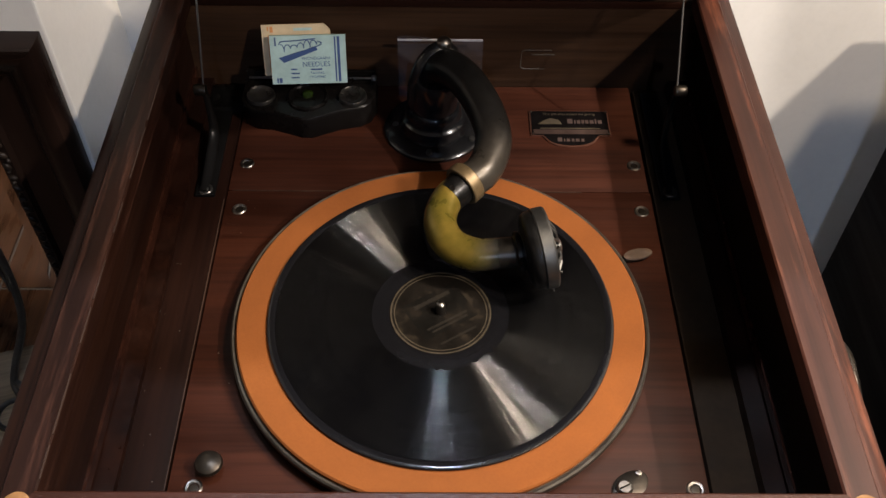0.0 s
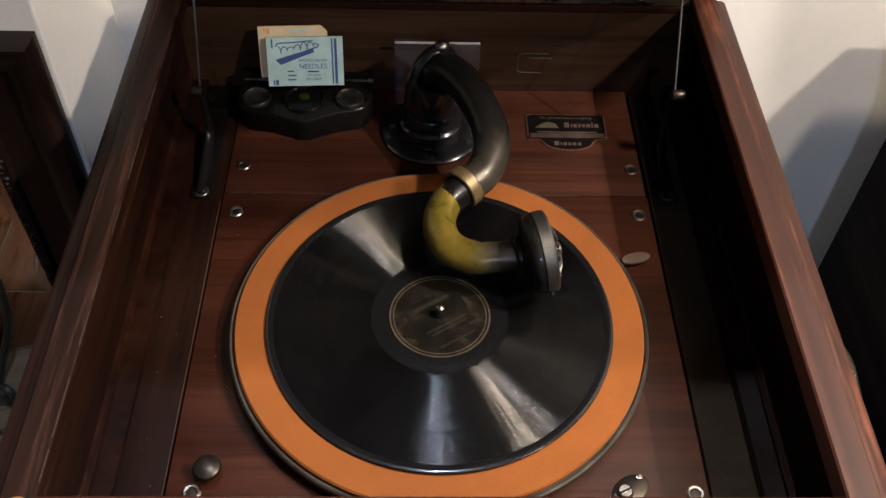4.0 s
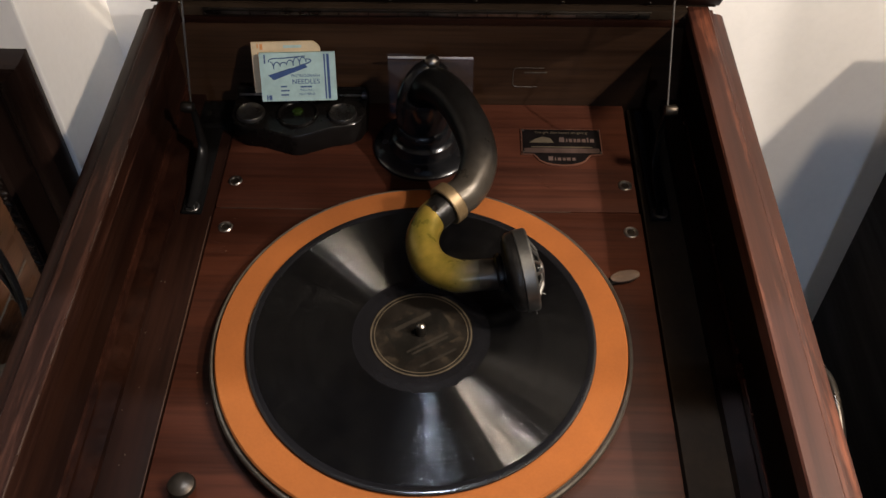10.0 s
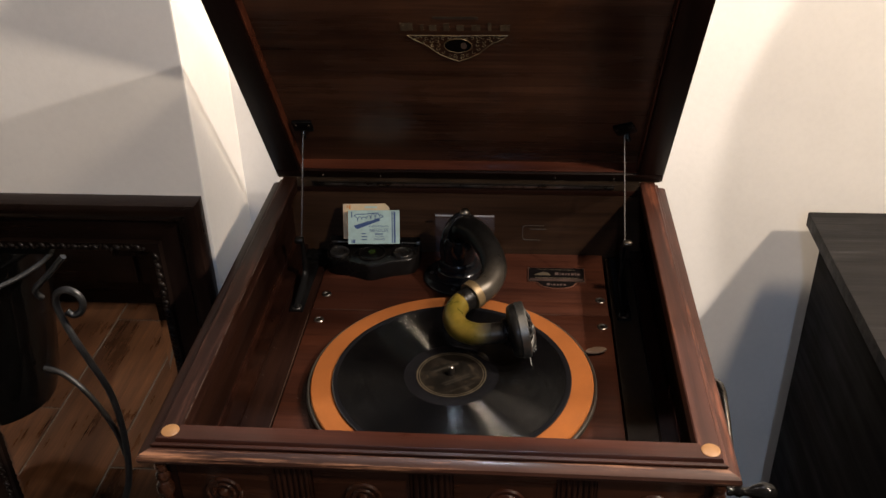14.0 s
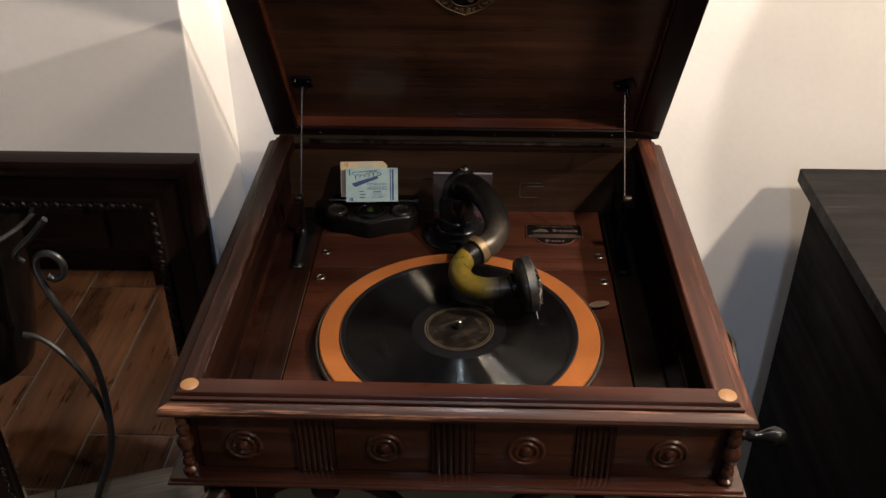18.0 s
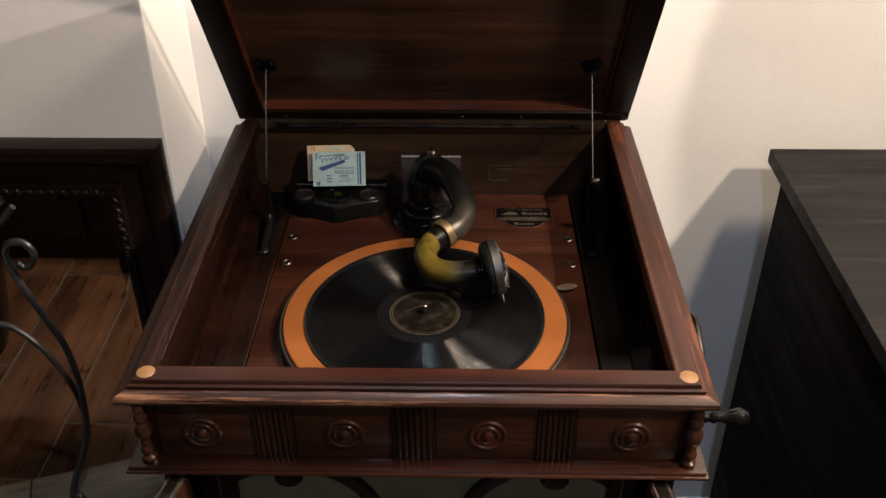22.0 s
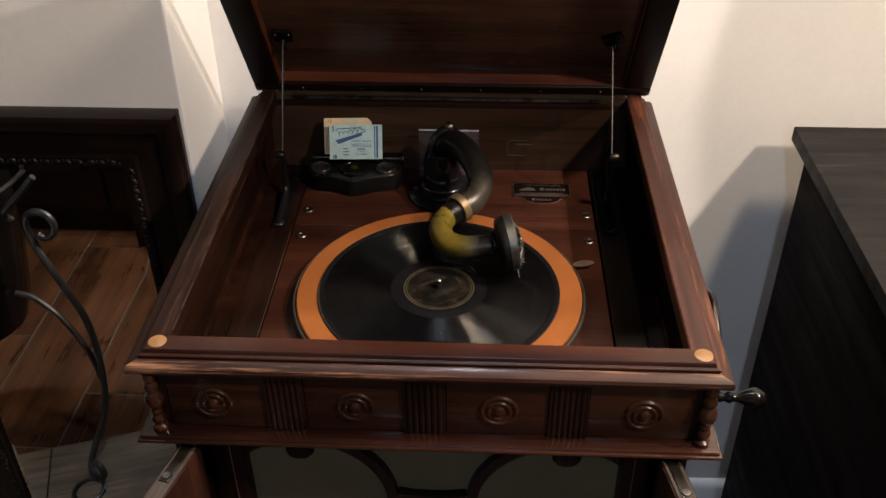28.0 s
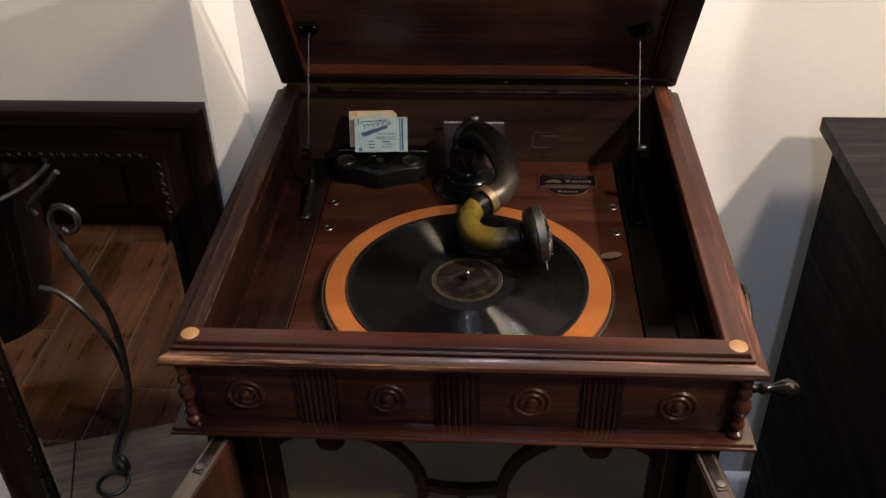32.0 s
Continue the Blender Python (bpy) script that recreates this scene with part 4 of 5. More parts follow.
part("gooseneck", tube(smooth_path(NECK), lerp_list([0.0118, 0.0122, 0.0126, 0.0126, 0.0122, 0.0112], 41), 28), brass_old, arm, "yellowed brass gooseneck with worn lacquer")
d = (Vector(NECK[1]) - Vector(ARM_PATH[-2])).normalized()
ring_m = Matrix.Translation((0.0185, 0.0950, 0.858)) @ d.to_track_quat("Z", "Y").to_matrix().to_4x4()
collar = part("collar", lathe([(0.0135, -0.0048), (0.0160, -0.0048), (0.0166, -0.004), (0.0166, 0.004), (0.0160, 0.0048), (0.0135, 0.0048)], 36, ring_m, loop=True), gilt, arm, "brass collar ring")
part("collar_screw", lathe([(0.0022, 0), (0.002, 0.0018), (0, 0.002)], 12, Matrix.Translation((0.0085, 0.0800, 0.8675)) @ pose(0, 0, 0, 20, -20, 0)), nickel, collar)
part("neck_joint", tube([(0.0158, 0.0918, 0.8575), (0.0088, 0.0845, 0.8562), (0.0058, 0.0812, 0.8558)], [0.0127, 0.0126, 0.0123], 28), cast_black, arm, "blackened joint beside the collar")
part("gooseneck_end", tube([(0.0425, 0.0270, 0.8553), (0.0560, 0.0268, 0.8573)], [0.0115, 0.0112], 24), neck_end, arm)
part("coupling", lathe([(0.0130, 0), (0.0145, 0.0015), (0.0145, 0.004), (0.0128, 0.0055), (0.0128, 0.008), (0.0150, 0.0095), (0.0150, 0.012), (0, 0.012)], 32, pose(0.0535, 0.0268, 0.8568, 0, 82, 8)), bakelite, arm)
SB = pose(0.0655, 0.0262, 0.8595, 0, 82, 10)
sound_box = part("sound_box", lathe([(0, 0.0043), (0.0294, 0.0043), (0.0300, 0.0050), (0.0300, 0.0125), (0.0290, 0.0138), (0.0245, 0.0138), (0.0235, 0.0125), (0, 0.0122)], 56, SB), gunmetal, arm, "round grey metal sound box")
part("sound_box_back", lathe([(0, -0.0062), (0.0155, -0.0060), (0.0165, -0.0052), (0.0235, -0.0046), (0.0268, -0.0032), (0.0284, -0.0008), (0.0290, 0.0012), (0.0290, 0.0042), (0, 0.0042)], 48, SB), cast_black, sound_box)
bm = bmesh.new()
for k in range(7):
    a = k * math.pi / 7
    c, s = math.cos(a), math.sin(a)
    tube([SB @ Vector((-0.0235 * c, -0.0235 * s, 0.0128)), SB @ Vector((-0.014 * c, -0.014 * s, 0.0180)), SB @ Vector((0, 0, 0.0195)), SB @ Vector((0.014 * c, 0.014 * s, 0.0180)), SB @ Vector((0.0235 * c, 0.0235 * s, 0.0128))], 0.0013, 6, bm)
part("front_spokes", bm, gunmetal, sound_box)
part("diaphragm_boss", lathe([(0.006, 0.017), (0.0055, 0.0205), (0.002, 0.0218), (0, 0.0218)], 20, SB), gunmetal, sound_box)
part("needle_bar", tube([SB @ Vector((0.004, 0, 0.0210)), SB @ Vector((0.020, 0, 0.0200)), SB @ Vector((0.0300, 0, 0.0135))], [0.0014, 0.0018, 0.0026], 10), gunmetal, sound_box)
chuck = part("needle_chuck", lathe([(0.0036, -0.004), (0.0042, -0.002), (0.0042, 0.004), (0.003, 0.005), (0, 0.005)], 16, SB @ pose(0.0285, 0.0, 0.0120, 0, 90, 0)), gunmetal, sound_box)
part("thumb_screw", lathe([(0.0012, 0), (0.0012, 0.006), (0.0028, 0.0062), (0.0028, 0.009), (0, 0.0095)], 12, SB @ pose(0.0275, 0.0030, 0.0135, -60, 30, 0)), nickel, chuck)
part("needle", tube([SB @ Vector((0.0300, 0, 0.0120)), (0.0850, 0.0190, DECK + 0.0206)], [0.0009, 0.0004], 8), gunmetal, chuck)

lint = random.Random(3)
for k in range(9):
    a = SB @ Vector((0.0255 + lint.uniform(-0.005, 0.005), lint.uniform(-0.006, 0.006), 0.0145))
    pts = [a]
    for _ in range(3):
        pts.append(pts[-1] + Vector((lint.uniform(-0.0005, 0.0032), lint.uniform(-0.0025, 0.0025), lint.uniform(-0.0032, 0.0016))))
    part("lint", tube(smooth_path(pts, 3), 0.00028, 5), lint_grey, chuck, "wisp of grey lint")

# ---- crank ----
crank = part("crank", tube(smooth_path([(0.236, -0.040, 0.852), (0.2575, -0.040, 0.853), (0.262, -0.048, 0.860), (0.262, -0.072, 0.872), (0.262, -0.096, 0.8685), (0.262, -0.130, 0.852), (0.262, -0.160, 0.838)]), 0.0034, 12), bronze, gram, "dull metal winding crank")
part("crank_socket", lathe([(0.011, 0), (0.011, 0.0015), (0.006, 0.004), (0.006, 0.009), (0, 0.009)], 24, pose(0.236, -0.040, 0.852, 0, 90, 0)), nickel, crank)
part("crank_handle", lathe([(0, -0.006), (0.0040, -0.006), (0.0046, -0.003), (0.0034, 0.0), (0.0050, 0.003), (0.0054, 0.005), (0.0038, 0.008), (0.0040, 0.012), (0.0066, 0.018), (0.0090, 0.024), (0.0095, 0.028), (0.0076, 0.0335), (0.004, 0.0365), (0, 0.037)], 24, pose(0.261, -0.168, 0.835, 0, 90, 0)), handle_black, crank, "glossy black turned handle")

# ---- lower cabinet ----
part("cabinet_side", box((-0.232, -0.195, 0.02), (-0.2125, 0.28, 0.8075)), wood_z, gram)
part("cabinet_side", box((0.2125, -0.195, 0.02), (0.232, 0.28, 0.8075)), wood_z, gram)
part("cabinet_bottom", box((-0.2122, -0.195, 0.06), (0.2122, 0.279, 0.08)), wood_x, gram)
grille = part("grille_cloth", box((-0.178, -0.158, 0.10), (0.180, -0.155, 0.80)), cloth, gram, "faded olive-brown grille cloth")
for x0, x1 in ((-0.2122, -0.178), (0.180, 0.2122)):
    part("grille_stile", box((x0, -0.176, 0.0802), (x1, -0.1585, 0.807), 0.0015), wood_z, gram)
for x in (-0.1895, 0.1905):
    part("pale_string", tube([(x, -0.1775, 0.10), (x, -0.1775, 0.80)], 0.0006, 6), ivory, gram, "thin pale string hanging down")


def fret(pts, width, y0=-0.168, y1=-0.1585, closed=False):
    return sweep([(x, (y0 + y1) / 2, z) for x, z in pts], [(-width / 2, y0 - (y0 + y1) / 2), (width / 2, y0 - (y0 + y1) / 2), (width / 2, (y1 - y0) / 2), (-width / 2, (y1 - y0) / 2)], closed=closed, up=(0, 1, 0))


BRIDGE = 0.687
for cx in (-0.1255, 0.1265):
    part("fretwork", fret([(cx + 0.0871 * math.cos(a), 0.679 + 0.0871 * math.sin(a)) for a in np.linspace(0, 2 * math.pi, 56, endpoint=False)], 0.0105, closed=True), frame_wood_z, gram, "carved oval fretwork before the cloth")
part("fretwork", fret([(-0.0335, BRIDGE), (-0.018, BRIDGE - 0.003), (0.001, BRIDGE - 0.004), (0.020, BRIDGE - 0.003), (0.0345, BRIDGE)], 0.0095), frame_wood_z, gram)
part("fretwork", fret([(0.001, BRIDGE - 0.009), (0.001, BRIDGE - 0.12)], 0.009), frame_wood_z, gram)
for x in (-0.126, 0.129):
    part("fret_drop", lathe([(0, 0), (0.008, 0.002), (0.010, 0.006), (0.008, 0.010), (0, 0.011)], 18, pose(x, -0.1592, 0.7470, 90) @ Matrix.Diagonal((1.4, 1, 1, 1))), frame_wood_z, gram)

# doors standing open
for sx, hx, dirx in ((-1, -0.2095, -0.25), (1, 0.2110, 0.19)):
    m = Matrix.Translation((hx, -0.2135, 0)) @ pose(0, 0, 0, 0, 0, math.degrees(math.atan2(-1.0, dirx)))
    door = part("door", box((0, -0.0095, 0.085), (0.205, 0.0095, 0.8035), 0.002), door_wood, gram, "open mahogany cabinet door")
    door.matrix_local = m
    part("door_edge", box((0.002, -0.0075, 0.8036), (0.203, 0.0075, 0.8048), 0.0005), edge_wood, door, "bare greyish top edge of the door")
    part("door_catch", box((0.004, -0.0045, 0.8048), (0.046, 0.0045, 0.8062), 0.0006), bronze, door)
    part("catch_screw", lathe([(0.0042, 0), (0.0036, 0.0016), (0, 0.002)], 14, pose(0.040, 0, 0.8060)), nickel, door)
    part("door_panel", box((0.03, 0.0096, 0.15), (0.175, 0.0112, 0.74), 0.001), door_wood, door)

# ---- things on the motor board ----
tray = thing("needle_tray", "black needle tray with three cups beside the tone arm", "needle tray", at=(-0.1185, 0.24, DECK))
OUT = [(-0.060, 0.024), (-0.0605, -0.006), (-0.056, -0.016), (-0.047, -0.0215), (-0.030, -0.024), (-0.004, -0.0335), (0.004, -0.0335), (0.030, -0.022), (0.047, -0.018), (0.056, -0.012), (0.0605, 0.0), (0.060, 0.024)]
bm = bmesh.new()
levels = [(0.985, 0.0), (1.0, 0.002), (1.0, 0.0185), (0.985, 0.0215), (0.955, 0.0225)]
rings = [[bm.verts.new((x * s, y * s, z)) for x, y in OUT] for s, z in levels]
for a, b in zip(rings, rings[1:]):
    for k in range(len(OUT)):
        bm.faces.new((a[k], a[(k + 1) % len(OUT)], b[(k + 1) % len(OUT)], b[k]))
bm.faces.new(rings[0][::-1])
bm.faces.new(rings[-1])
part("tray_body", bm, bakelite, tray)
for x, r, mtl, lab in ((-0.0425, 0.0125, cup_metal, "dull nickel needle cup"), (0.0395, 0.0125, cup_metal, "tarnished needle cup")):
    part("cup", lathe([(0.0, 0.0228), (r * 0.5, 0.0232), (r * 0.85, 0.0246), (r * 0.95, 0.0258), (r, 0.0250), (r * 1.02, 0.0226)], 32, pose(x, -0.004, 0)), mtl, tray, lab)
ring = part("centre_cup", lathe([(0.0185, 0.0226), (0.0185, 0.0240), (0.0170, 0.0250), (0.0158, 0.0240), (0.0150, 0.0229), (0, 0.0229)], 40, pose(-0.0005, -0.004, 0)), bakelite, tray)
part("jewel", lathe([(0.0052, 0.0229), (0.0048, 0.0245), (0.002, 0.0258), (0, 0.026)], 20, pose(-0.001, -0.001, 0)), jewel, ring, "green glass spot")
part("hinge_rod", tube([(-0.056, 0.0205, 0.0245), (0.058, 0.0205, 0.0245)], 0.0011, 8), nickel, tray)
part("rod_knob", lathe([(0, -0.003), (0.003, -0.002), (0.003, 0.002), (0, 0.003)], 14, pose(0.0575, 0.0205, 0.0245, 0, 90, 0)), gunmetal, tray)
part("back_lip", box((-0.058, 0.0225, 0.004), (0.059, 0.0265, 0.0300), 0.001), bakelite, tray)


def packet(name, label, m, w, h, paper, prints, cut=0.0):
    outline_ = [(-w / 2, 0), (w / 2, 0), (w / 2, h - cut), (w / 2 - cut * 0.35, h - cut * 0.55), (w / 2 - cut, h), (-w / 2, h)] if cut else [(-w / 2, 0), (w / 2, 0), (w / 2, h), (-w / 2, h)]
    ob = tagged(part(name, plate_mesh(outline_, -0.0016, 0.0016, pose(0, 0, 0, 90)), paper, smooth=False), label, "needle packet", "needle packets")
    ob.matrix_world = m
    for kind, x0, z0, x1, z1, ink in prints:
        part(kind, box((x0 - w / 2, -0.00172, z0), (x1 - w / 2, -0.00155, z1)), ink, ob, smooth=False)
    return ob


blue = packet("needle_packet", "pale blue paper packet of gramophone needles propped on the tray", pose(-0.1165, 0.2435, 0.8325, -24, 0.5, 3.5), 0.066, 0.0430, packet_blue,
              [("stripe", 0.0560, 0.0015, 0.0573, 0.0415, ink_blue), ("stripe", 0.0585, 0.0015, 0.0608, 0.0415, ink_blue), ("stripe", 0.0042, 0.001, 0.0055, 0.0055, ink_blue), ("stripe", 0.0062, 0.001, 0.0088, 0.0055, ink_blue), ("stripe", 0.0042, 0.034, 0.0055, 0.0415, ink_blue),
               ("small_print", 0.017, 0.0125, 0.0225, 0.0138, ink_blue), ("small_print", 0.017, 0.0088, 0.0245, 0.0100, ink_blue), ("small_print", 0.017, 0.0050, 0.0240, 0.0062, ink_blue), ("small_print", 0.0345, 0.0120, 0.0445, 0.0134, ink_blue)])
bar = part("brand_banner", plate_mesh([(-0.026, -0.006), (-0.0215, -0.0105), (-0.004, -0.004), (0.0085, 0.0005), (0.0070, 0.0030), (-0.008, -0.0005)], 0.0016, 0.0018, pose(0, 0, 0.0295, 90)), ink_blue, blue, "navy brand banner")
swash = [(-0.0235 + 0.0335 * t + 0.0011 * math.sin(t * 37), 0.0317 + 0.0052 * t + (0.0024 + 0.0012 * math.cos(t * 9)) * math.cos(t * 37)) for t in np.linspace(0, 1, 90)]
part("brand_swash", tube([(x, -0.00165, z) for x, z in swash], 0.00042, 6), ink_blue, blue, "navy brand swash")
for pts in ([(-0.0250, 0.0350), (-0.0240, 0.0372), (-0.0205, 0.0382), (-0.0120, 0.0384), (0.0010, 0.0395), (0.0070, 0.0398)], [(0.0095, 0.0372), (0.0120, 0.0362), (0.0105, 0.0342), (0.0030, 0.0318), (-0.0060, 0.0285), (-0.0150, 0.0262)]):
    part("brand_swash", tube([(x, -0.00165, z) for x, z in [(p.x, p.y) for p in smooth_path([(a, b, 0) for a, b in pts], 6)]], 0.0005, 6), ink_blue, blue)
FACE = pose(0, -0.00165, 0, 90)
text("PHONOGRAPH", 0.0036, FACE @ pose(0.0065, 0.0225, 0), ink_blue, blue)
text("NEEDLES", 0.0062, FACE @ pose(0.0065, 0.0172, 0), ink_blue, blue)
text("TALKING", 0.0029, FACE @ pose(0.0070, 0.0095, 0), ink_blue, blue)
text("MACHINES", 0.0029, FACE @ pose(0.0070, 0.0060, 0), ink_blue, blue)
packet("needle_packet", "aged cream paper packet tucked behind the blue one", pose(-0.1270, 0.2530, 0.8345, -24, 0, 3.5), 0.060, 0.0450, packet_cream,
       [("stripe", 0.005, 0.040, 0.0062, 0.0435, ink_orange), ("stripe", 0.0075, 0.0385, 0.0100, 0.0435, ink_orange), ("small_print", 0.028, 0.0395, 0.044, 0.0418, packet_blue), ("stripe", 0.0052, 0.003, 0.0065, 0.036, ink_orange)], cut=0.006)

sheet = thing("plastic_sleeve", "clear plastic sleeve propped behind the tone arm", "plastic sleeve", at=(-0.001, 0.268, DECK))
clear, nodes_, links_, b_ = mat("clear_plastic")
b_.inputs["Base Color"].default_value, b_.inputs["Roughness"].default_value = (0.36, 0.37, 0.47, 1), 0.12
see_through = nodes_.new("ShaderNodeBsdfTransparent")
film_mix = nodes_.new("ShaderNodeMixShader")
links_.new(ramp(nodes_, links_, noise_tex(nodes_, links_, coords(nodes_, links_, (1, 1, 1)), 40.0, 3.0, 0.5), [(0.3, (0.05,) * 3), (0.7, (0.13,) * 3)]), film_mix.inputs[0])
links_.new(see_through.outputs[0], film_mix.inputs[1])
links_.new(b_.outputs[0], film_mix.inputs[2])
links_.new(film_mix.outputs[0], nodes_["Material Output"].inputs[0])
bm = bmesh.new()
grid = [[bm.verts.new((x, 0.006 * (1 - z / 0.064) ** 2 * -1 + 0.0015 * math.sin(x * 90 + z * 60) + (0.002 if x < 0 else -0.004) * abs(x) / 0.038, z)) for x in np.linspace(-0.038, 0.038, 15)] for z in np.linspace(0.0008, 0.064, 9)]
for r1, r2 in zip(grid, grid[1:]):
    for k in range(len(r1) - 1):
        bm.faces.new((r1[k], r1[k + 1], r2[k + 1], r2[k]))
bmesh.ops.solidify(bm, geom=bm.faces[:], thickness=0.0006)
part("sleeve_film", bm, clear, sheet)
part("sleeve_seam", box((-0.0378, -0.0017, 0.0616), (0.0378, -0.0002, 0.0636), 0.0006), paint("milky_plastic", (0.42, 0.42, 0.46), 0.2, 0, 0.25, 60, 200, 0.05, coat=0.5), sheet, "folded milky top seam")

# ---- mirror ----
GX0, GX1, GZ0, GZ1, GY = -0.673, -0.381, 0.09, 0.859, 0.178
mirror = thing("mirror", "tall mirror in a dark ornate wooden frame against the wall", "mirror", at=(-0.524, GY, 0))
glass_m, _n, _l, _b = mat("silvered_glass")
_b.inputs["Base Color"].default_value, _b.inputs["Metallic"].default_value, _b.inputs["Roughness"].default_value = (0.70, 0.71, 0.69, 1), 1.0, 0.012


def under(ob, parent):
    """Keep the place of ob while it becomes a child of parent."""
    ob.parent = parent
    ob.matrix_parent_inverse = Matrix.Translation(parent.location).inverted()
    return ob


under(part("mirror_glass", box((GX0 + 0.012, GY, GZ0 + 0.012), (GX1 - 0.012, GY + 0.006, GZ1 - 0.012)), glass_m, None, smooth=False), mirror)
for name, q in (("bevel", [(GX0, GZ0), (GX0 + 0.012, GZ0 + 0.012), (GX0 + 0.012, GZ1 - 0.012), (GX0, GZ1)]), ("bevel", [(GX1, GZ1), (GX1 - 0.012, GZ1 - 0.012), (GX1 - 0.012, GZ0 + 0.012), (GX1, GZ0)]),
                ("bevel", [(GX0, GZ1), (GX0 + 0.012, GZ1 - 0.012), (GX1 - 0.012, GZ1 - 0.012), (GX1, GZ1)]), ("bevel", [(GX0, GZ0), (GX1, GZ0), (GX1 - 0.012, GZ0 + 0.012), (GX0 + 0.012, GZ0 + 0.012)])):
    bm = bmesh.new()
    inside = lambda x, z: GX0 + 0.006 < x < GX1 - 0.006 and GZ0 + 0.006 < z < GZ1 - 0.006
    f = [bm.verts.new((x, GY + (0.0 if inside(x, z) else 0.0012), z)) for x, z in q]
    g = [bm.verts.new((x, GY + 0.006, z)) for x, z in q]
    bm.faces.new(f)
    bm.faces.new(g[::-1])
    for k in range(4):
        bm.faces.new((f[k], f[(k + 1) % 4], g[(k + 1) % 4], g[k]))
    under(part(name, bm, glass_m, None, smooth=False), mirror)
MF = 0.069
FRAME = [(0, 0.006), (0.011, 0.008), (0.014, 0.003), (0.040, 0.003), (0.044, 0.008), (0.049, 0.009), (0.053, 0.012), (0.061, 0.0135), (0.066, 0.012), (MF, 0.006), (MF, -0.010), (0, -0.010)]
CORNERS = [(GX0, GZ0), (GX0, GZ1), (GX1, GZ1), (GX1, GZ0)]
for k in range(4):
    (xa, za), (xb, zb) = CORNERS[k], CORNERS[(k + 1) % 4]
    d = Vector((xb - xa, 0, zb - za)).normalized()
    out = Vector((d.z, 0, -d.x)) * -1
    bm = bmesh.new()
    ra = [bm.verts.new(Vector((xa, GY - v, za)) + (out - d) * u) for u, v in FRAME]
    rb = [bm.verts.new(Vector((xb, GY - v, zb)) + (out + d) * u) for u, v in FRAME]
    n = len(FRAME)
    for i in range(n):
        bm.faces.new((ra[i], ra[(i + 1) % n], rb[(i + 1) % n], rb[i]))
    bm.faces.new(ra)
    bm.faces.new(rb[::-1])
    under(part("frame_side", bm, frame_wood_z if abs(d.z) > 0.5 else frame_wood, None), mirror)
    # carved leaf beading along the sight edge
    L = math.hypot(xb - xa, zb - za)
    bm = bmesh.new()
    rng = random.Random(k)
    for i in range(int(L / 0.0135)):
        c = Vector((xa, GY - 0.008, za)) + d * ((i + 0.5) * 0.0135) + out * 0.0055
        bmesh.ops.create_icosphere(bm, subdivisions=2, radius=0.0044, matrix=Matrix.Translation(c) @ pose(0, 0, 0, 0, rng.uniform(20, 60), 0) @ Matrix.Diagonal((rng.uniform(1.0, 1.3), 0.6, rng.uniform(0.5, 0.8), 1)))
        bmesh.ops.create_icosphere(bm, subdivisions=1, radius=0.0026, matrix=Matrix.Translation(c + d * 0.0067 + out * rng.uniform(-0.003, 0.003)))
    under(part("carved_beading", bm, bead_mat, None), mirror)

# ---- black cabinet ----
CAB_X = 0.437
cab = thing("black_cabinet", "black stained wooden cabinet with a scratched plank top", "cabinet", at=(0.8, 0.0, 0))
for x0, x1 in ((CAB_X, 0.640), (0.6408, 0.845), (0.8458, 1.05), (1.0508, 1.25)):
    under(part("top_plank", box((x0, -0.45, 0.838), (x1, 0.303, 0.8575), 0.0022), cab_top, None), cab)
under(part("side_panel", box((CAB_X + 0.018, -0.43, 0), (CAB_X + 0.036, 0.288, 0.8377), 0.002), black_wood, None), cab)
under(part("side_panel", box((1.21, -0.43, 0), (1.23, 0.288, 0.8377), 0.002), black_wood, None), cab)
under(part("back_panel", box((CAB_X + 0.0365, 0.276, 0.02), (1.2095, 0.287, 0.8377)), black_wood, None), cab)
under(part("front_panel", box((CAB_X + 0.0365, -0.428, 0.02), (1.2095, -0.41, 0.8377)), black_wood, None), cab)

rng = random.Random(21)
for k in range(16):
    x, y = rng.uniform(0.50, 0.72), rng.uniform(-0.25, 0.06)
    L, a = rng.uniform(0.03, 0.16), rng.uniform(-6, 6)
    sc = under(part("scratch", box((-L / 2, -0.0004, 0), (L / 2, 0.0004, 0.0002)), scratch, None, "pale scratch in the black top", smooth=False), cab)
    sc.matrix_basis = pose(x, y, 0.85752, 0, 0, a)

# added lamp-shaped shadow caster on the cabinet, unlit, just outside the view: its round shade throws the curved shadow
# on the wall
tl = thing("shadow_caster", "added unseen lamp-shaped caster of the wall's curved shadow", "table lamp", at=(0.963, 0.055, 0.8575))
part("caster_foot", lathe([(0, 0), (0.09, 0), (0.092, 0.012), (0.06, 0.03), (0.025, 0.05), (0.018, 0.12), (0.032, 0.22), (0.022, 0.32), (0.014, 0.36), (0.014, 0.53), (0, 0.53)], 36), bronze, tl)
# flattened in y so that the cast shadow comes out round
shade_out = [(0.233 * math.cos(a), 0.6925 + 0.233 * math.sin(a)) for a in np.linspace(-1.20, 1.45, 18)]
part("shade", lathe(shade_out + [(r * 0.985, 0.6925 + (z - 0.6925) * 0.985) for r, z in shade_out[::-1]], 48, Matrix.Diagonal((1, 0.24, 1, 1)), loop=True), packet_cream, tl)
for k in range(3):
    a = 2 * math.pi * k / 3
    part("caster_spider", tube([(0, 0, 0.528), (0.114 * math.cos(a), 0.024 * math.sin(a), 0.493)], 0.0025, 8), bronze, tl)

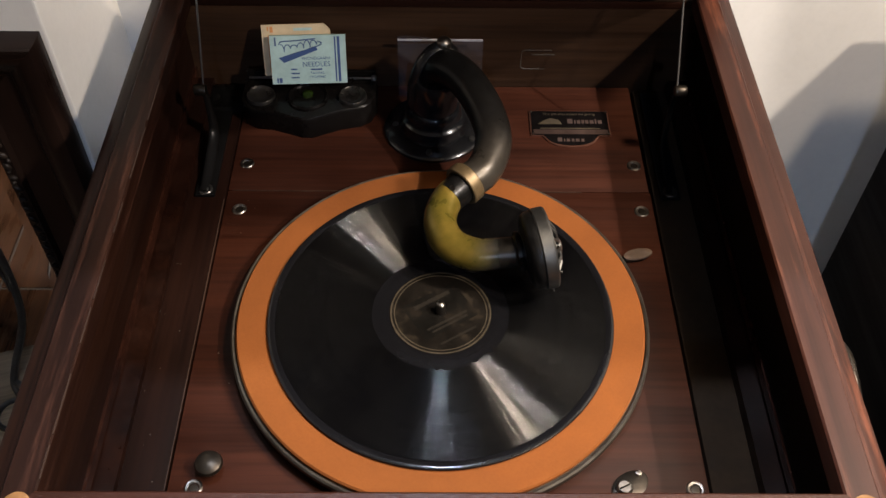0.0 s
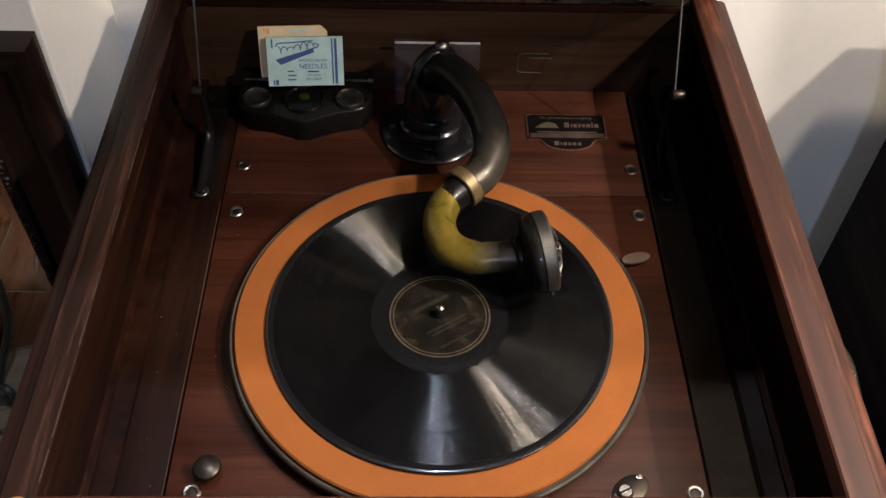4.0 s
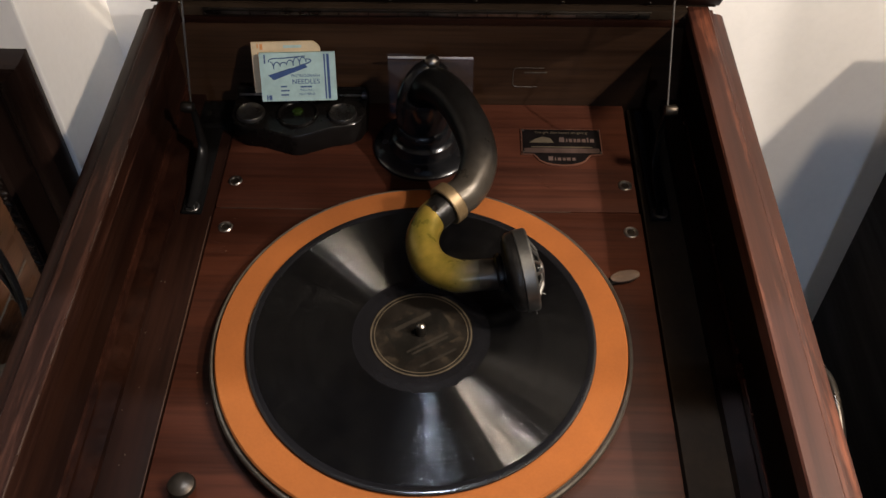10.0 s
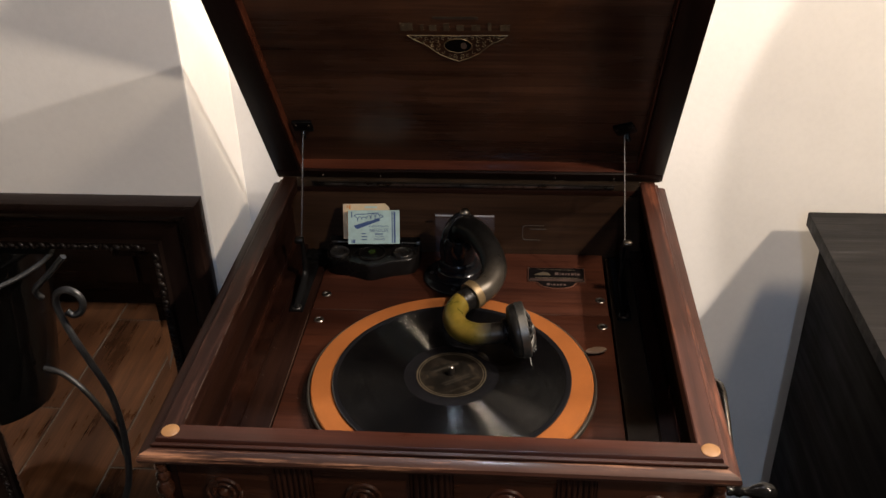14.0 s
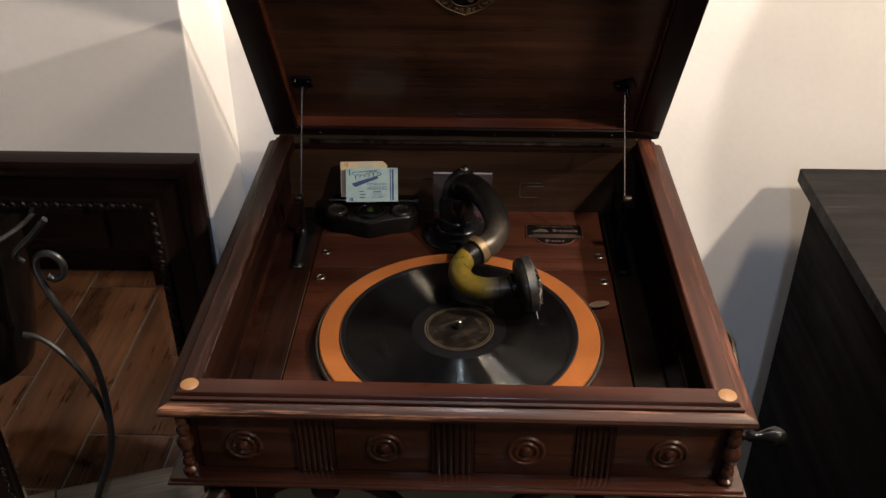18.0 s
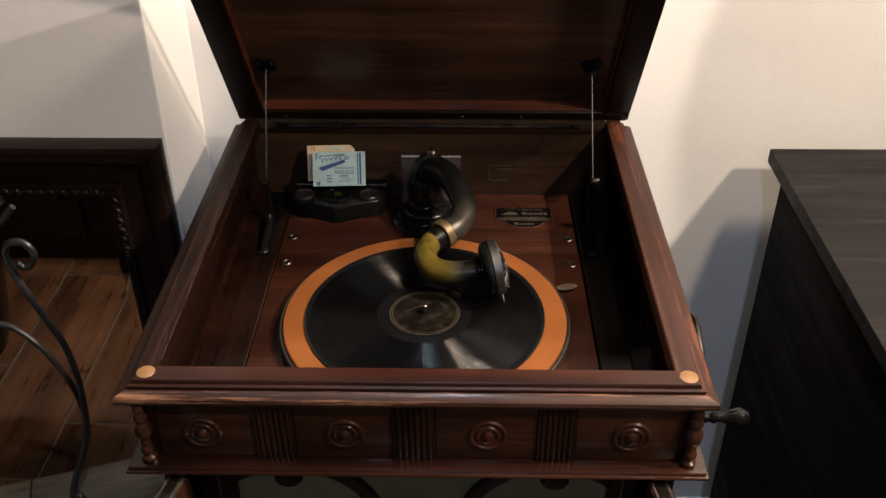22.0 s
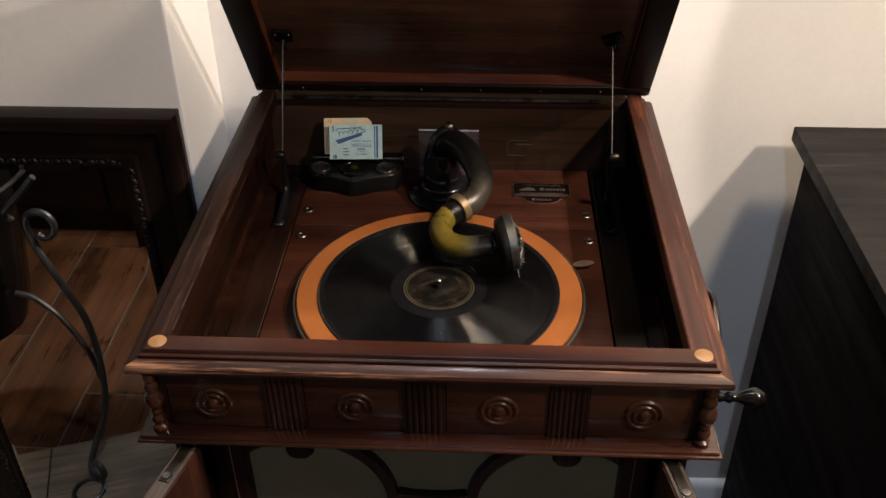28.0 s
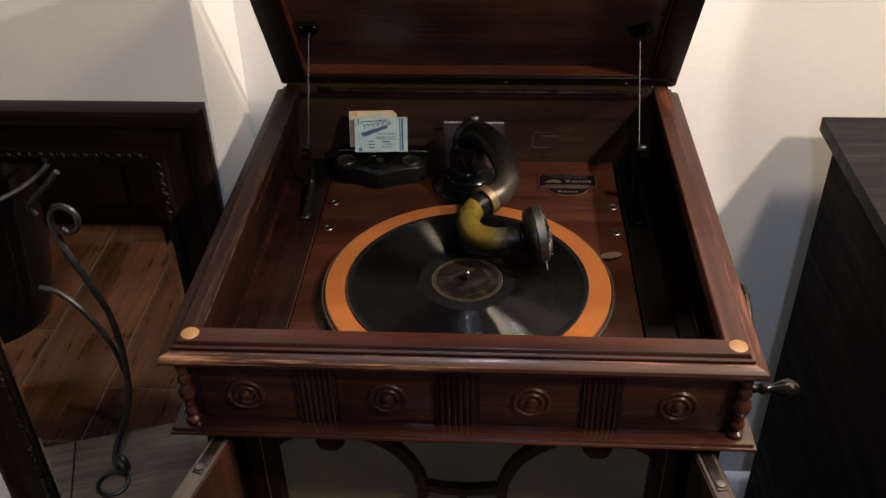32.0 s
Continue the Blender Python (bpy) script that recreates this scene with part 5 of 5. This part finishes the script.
# ---- plant stand, seen in the mirror ----
stand = thing("plant_stand", "black pot in a wrought-iron stand with scrolled legs", "plant stand", at=(-0.95, -0.245, 0))
under(part("pot", lathe([(0, 0.235), (0.082, 0.236), (0.108, 0.25), (0.123, 0.30), (0.135, 0.38), (0.156, 0.50), (0.178, 0.60), (0.193, 0.66), (0.196, 0.672), (0.188, 0.672), (0.150, 0.50), (0, 0.45)], 56, pose(-0.958, -0.245, 0)), handle_black, None, "glossy black pot"), stand)


def rod(name, pts, r, lab=""):
    return under(part(name, tube(smooth_path(pts, 6), r, 10), iron_grey, None, lab), stand)


def scrolled_leg(turn):
    """One leg with its upper scroll and curled foot, turned about the pot."""
    m = Matrix.Translation((-0.958, -0.245, 0)) @ pose(0, 0, 0, 0, 0, turn) @ Matrix.Translation((0.958, 0.245, 0))
    f = lambda pts: [m @ Vector(p) for p in pts]
    leg_ = rod("leg", f([(-0.732, -0.178, 0.503), (-0.722, -0.180, 0.494), (-0.708, -0.183, 0.500), (-0.702, -0.185, 0.518), (-0.711, -0.187, 0.536), (-0.730, -0.187, 0.543), (-0.748, -0.187, 0.532), (-0.752, -0.185, 0.510), (-0.742, -0.178, 0.480), (-0.726, -0.168, 0.450), (-0.707, -0.166, 0.399), (-0.683, -0.166, 0.318), (-0.677, -0.160, 0.216), (-0.682, -0.140, 0.12), (-0.708, -0.105, 0.045), (-0.713, -0.085, 0.018), (-0.700, -0.066, 0.008), (-0.682, -0.055, 0.016), (-0.672, -0.05, 0.036), (-0.679, -0.055, 0.052), (-0.692, -0.064, 0.048)]), 0.0066, "hammered iron leg ending in scrolls")
    rod("brace", f([(-0.822, -0.20, 0.352), (-0.790, -0.20, 0.342), (-0.748, -0.192, 0.306), (-0.712, -0.178, 0.258), (-0.690, -0.166, 0.212), (-0.683, -0.158, 0.180)]), 0.0058)
    rod("foot_ring", f([(-0.700 + 0.028 * math.cos(a), -0.030 + 0.028 * math.sin(a), 0.007) for a in np.linspace(0, 2 * math.pi, 14)]), 0.0048)


for turn in (0, 118, 205):
    scrolled_leg(turn)
rod("hook", [(-0.690, -0.144, 0.640), (-0.722, -0.144, 0.606), (-0.756, -0.146, 0.573), (-0.760, -0.150, 0.558), (-0.752, -0.152, 0.548)], 0.0055, "bent iron hook")
rod("rim_ring", [(-0.958 + 0.196 * math.cos(a), -0.245 + 0.196 * math.sin(a), 0.59) for a in np.linspace(0, 2 * math.pi, 26)], 0.0045)

# ---- dark sideboard, seen in the mirror ----
side = thing("sideboard", "dark walnut sideboard standing across the floor from the mirror", "sideboard", at=(-1.05, -1.1, 0))
under(part("carcass", box((-1.75, -1.35, 0.06), (-0.52, -0.90, 0.74), 0.003), frame_wood, None), side)
under(part("top", box((-1.78, -1.37, 0.7402), (-0.50, -0.88, 0.765), 0.004), frame_wood, None), side)
under(part("plinth", box((-1.72, -1.33, 0.0), (-0.55, -0.92, 0.0598)), frame_wood, None), side)
for i in range(3):
    for j in range(2):
        x0, z0 = -1.735 + i * 0.405, 0.09 + j * 0.32
        drawer = under(part("drawer", box((x0, -0.8998, z0), (x0 + 0.39, -0.884, z0 + 0.30), 0.003), frame_wood, None), side)
        part("drawer_pull", box((x0 + 0.14, -0.8838, z0 + 0.145), (x0 + 0.25, -0.872, z0 + 0.155), 0.002), bronze, drawer)

# ---- weathered grey boards let into the floor before the mirror ----
boards = thing("floor_boards", "weathered grey rough-sawn boards lying on the tiled floor", "boards", kind="structure")
grey_board = wood("weathered_grey_board", (0.12, 0.094, 0.068), (0.29, 0.235, 0.175), "x", 0.6, 0.0, figure=0.8, spec=0.3)
turn = pose(-0.867, -0.121, 0, 0, 0, -17.8)
for row in range(2):
    for u0, u1 in (((-0.30, 0.052), (0.055, 0.42)), ((-0.22, 0.105), (0.108, 0.42)))[row]:
        plank = part("board", box((u0, row * 0.215 + 0.0015, 0.0008), (u1, row * 0.215 + 0.2135, 0.006), 0.0015), grey_board, boards)
        plank.matrix_local = turn

# ---- floor tiles: planks laid away from the wall ----
rng = random.Random(11)
meshes = {}


def tile(x0, x1, y0, y1):
    key = (round(x1 - x0, 3), round(y1 - y0, 3))
    if key not in meshes:
        bm = box((-key[0] / 2, -key[1] / 2, -0.003), (key[0] / 2, key[1] / 2, 0.0), 0.0012, seg=1)
        me = bpy.data.meshes.new("tile")
        bm.to_mesh(me)
        bm.free()
        me.materials.append(tile_mat)
        meshes[key] = me
    ob = new("tile", meshes[key])
    ob.location = ((x0 + x1) / 2, (y0 + y1) / 2, 0)
    ob.parent = floor


for i in range(-8, 18):
    x0 = -1.0 + 0.19 * i
    if x0 < -2.6 or x0 > 2.5:
        continue
    start = (-0.484, -0.142, -0.30, -0.61)[(i + 1) % 4]
    y = start + 0.70 * 2
    while y > -3.2:
        ya, yb = max(y - 0.70, -3.19), min(y, WALL_Y - 0.001)
        if yb - ya > 0.04:
            tile(x0 + 0.0018, min(x0 + 0.19, 2.59) - 0.0018, ya + 0.0018, yb - 0.0018)
        y -= 0.70
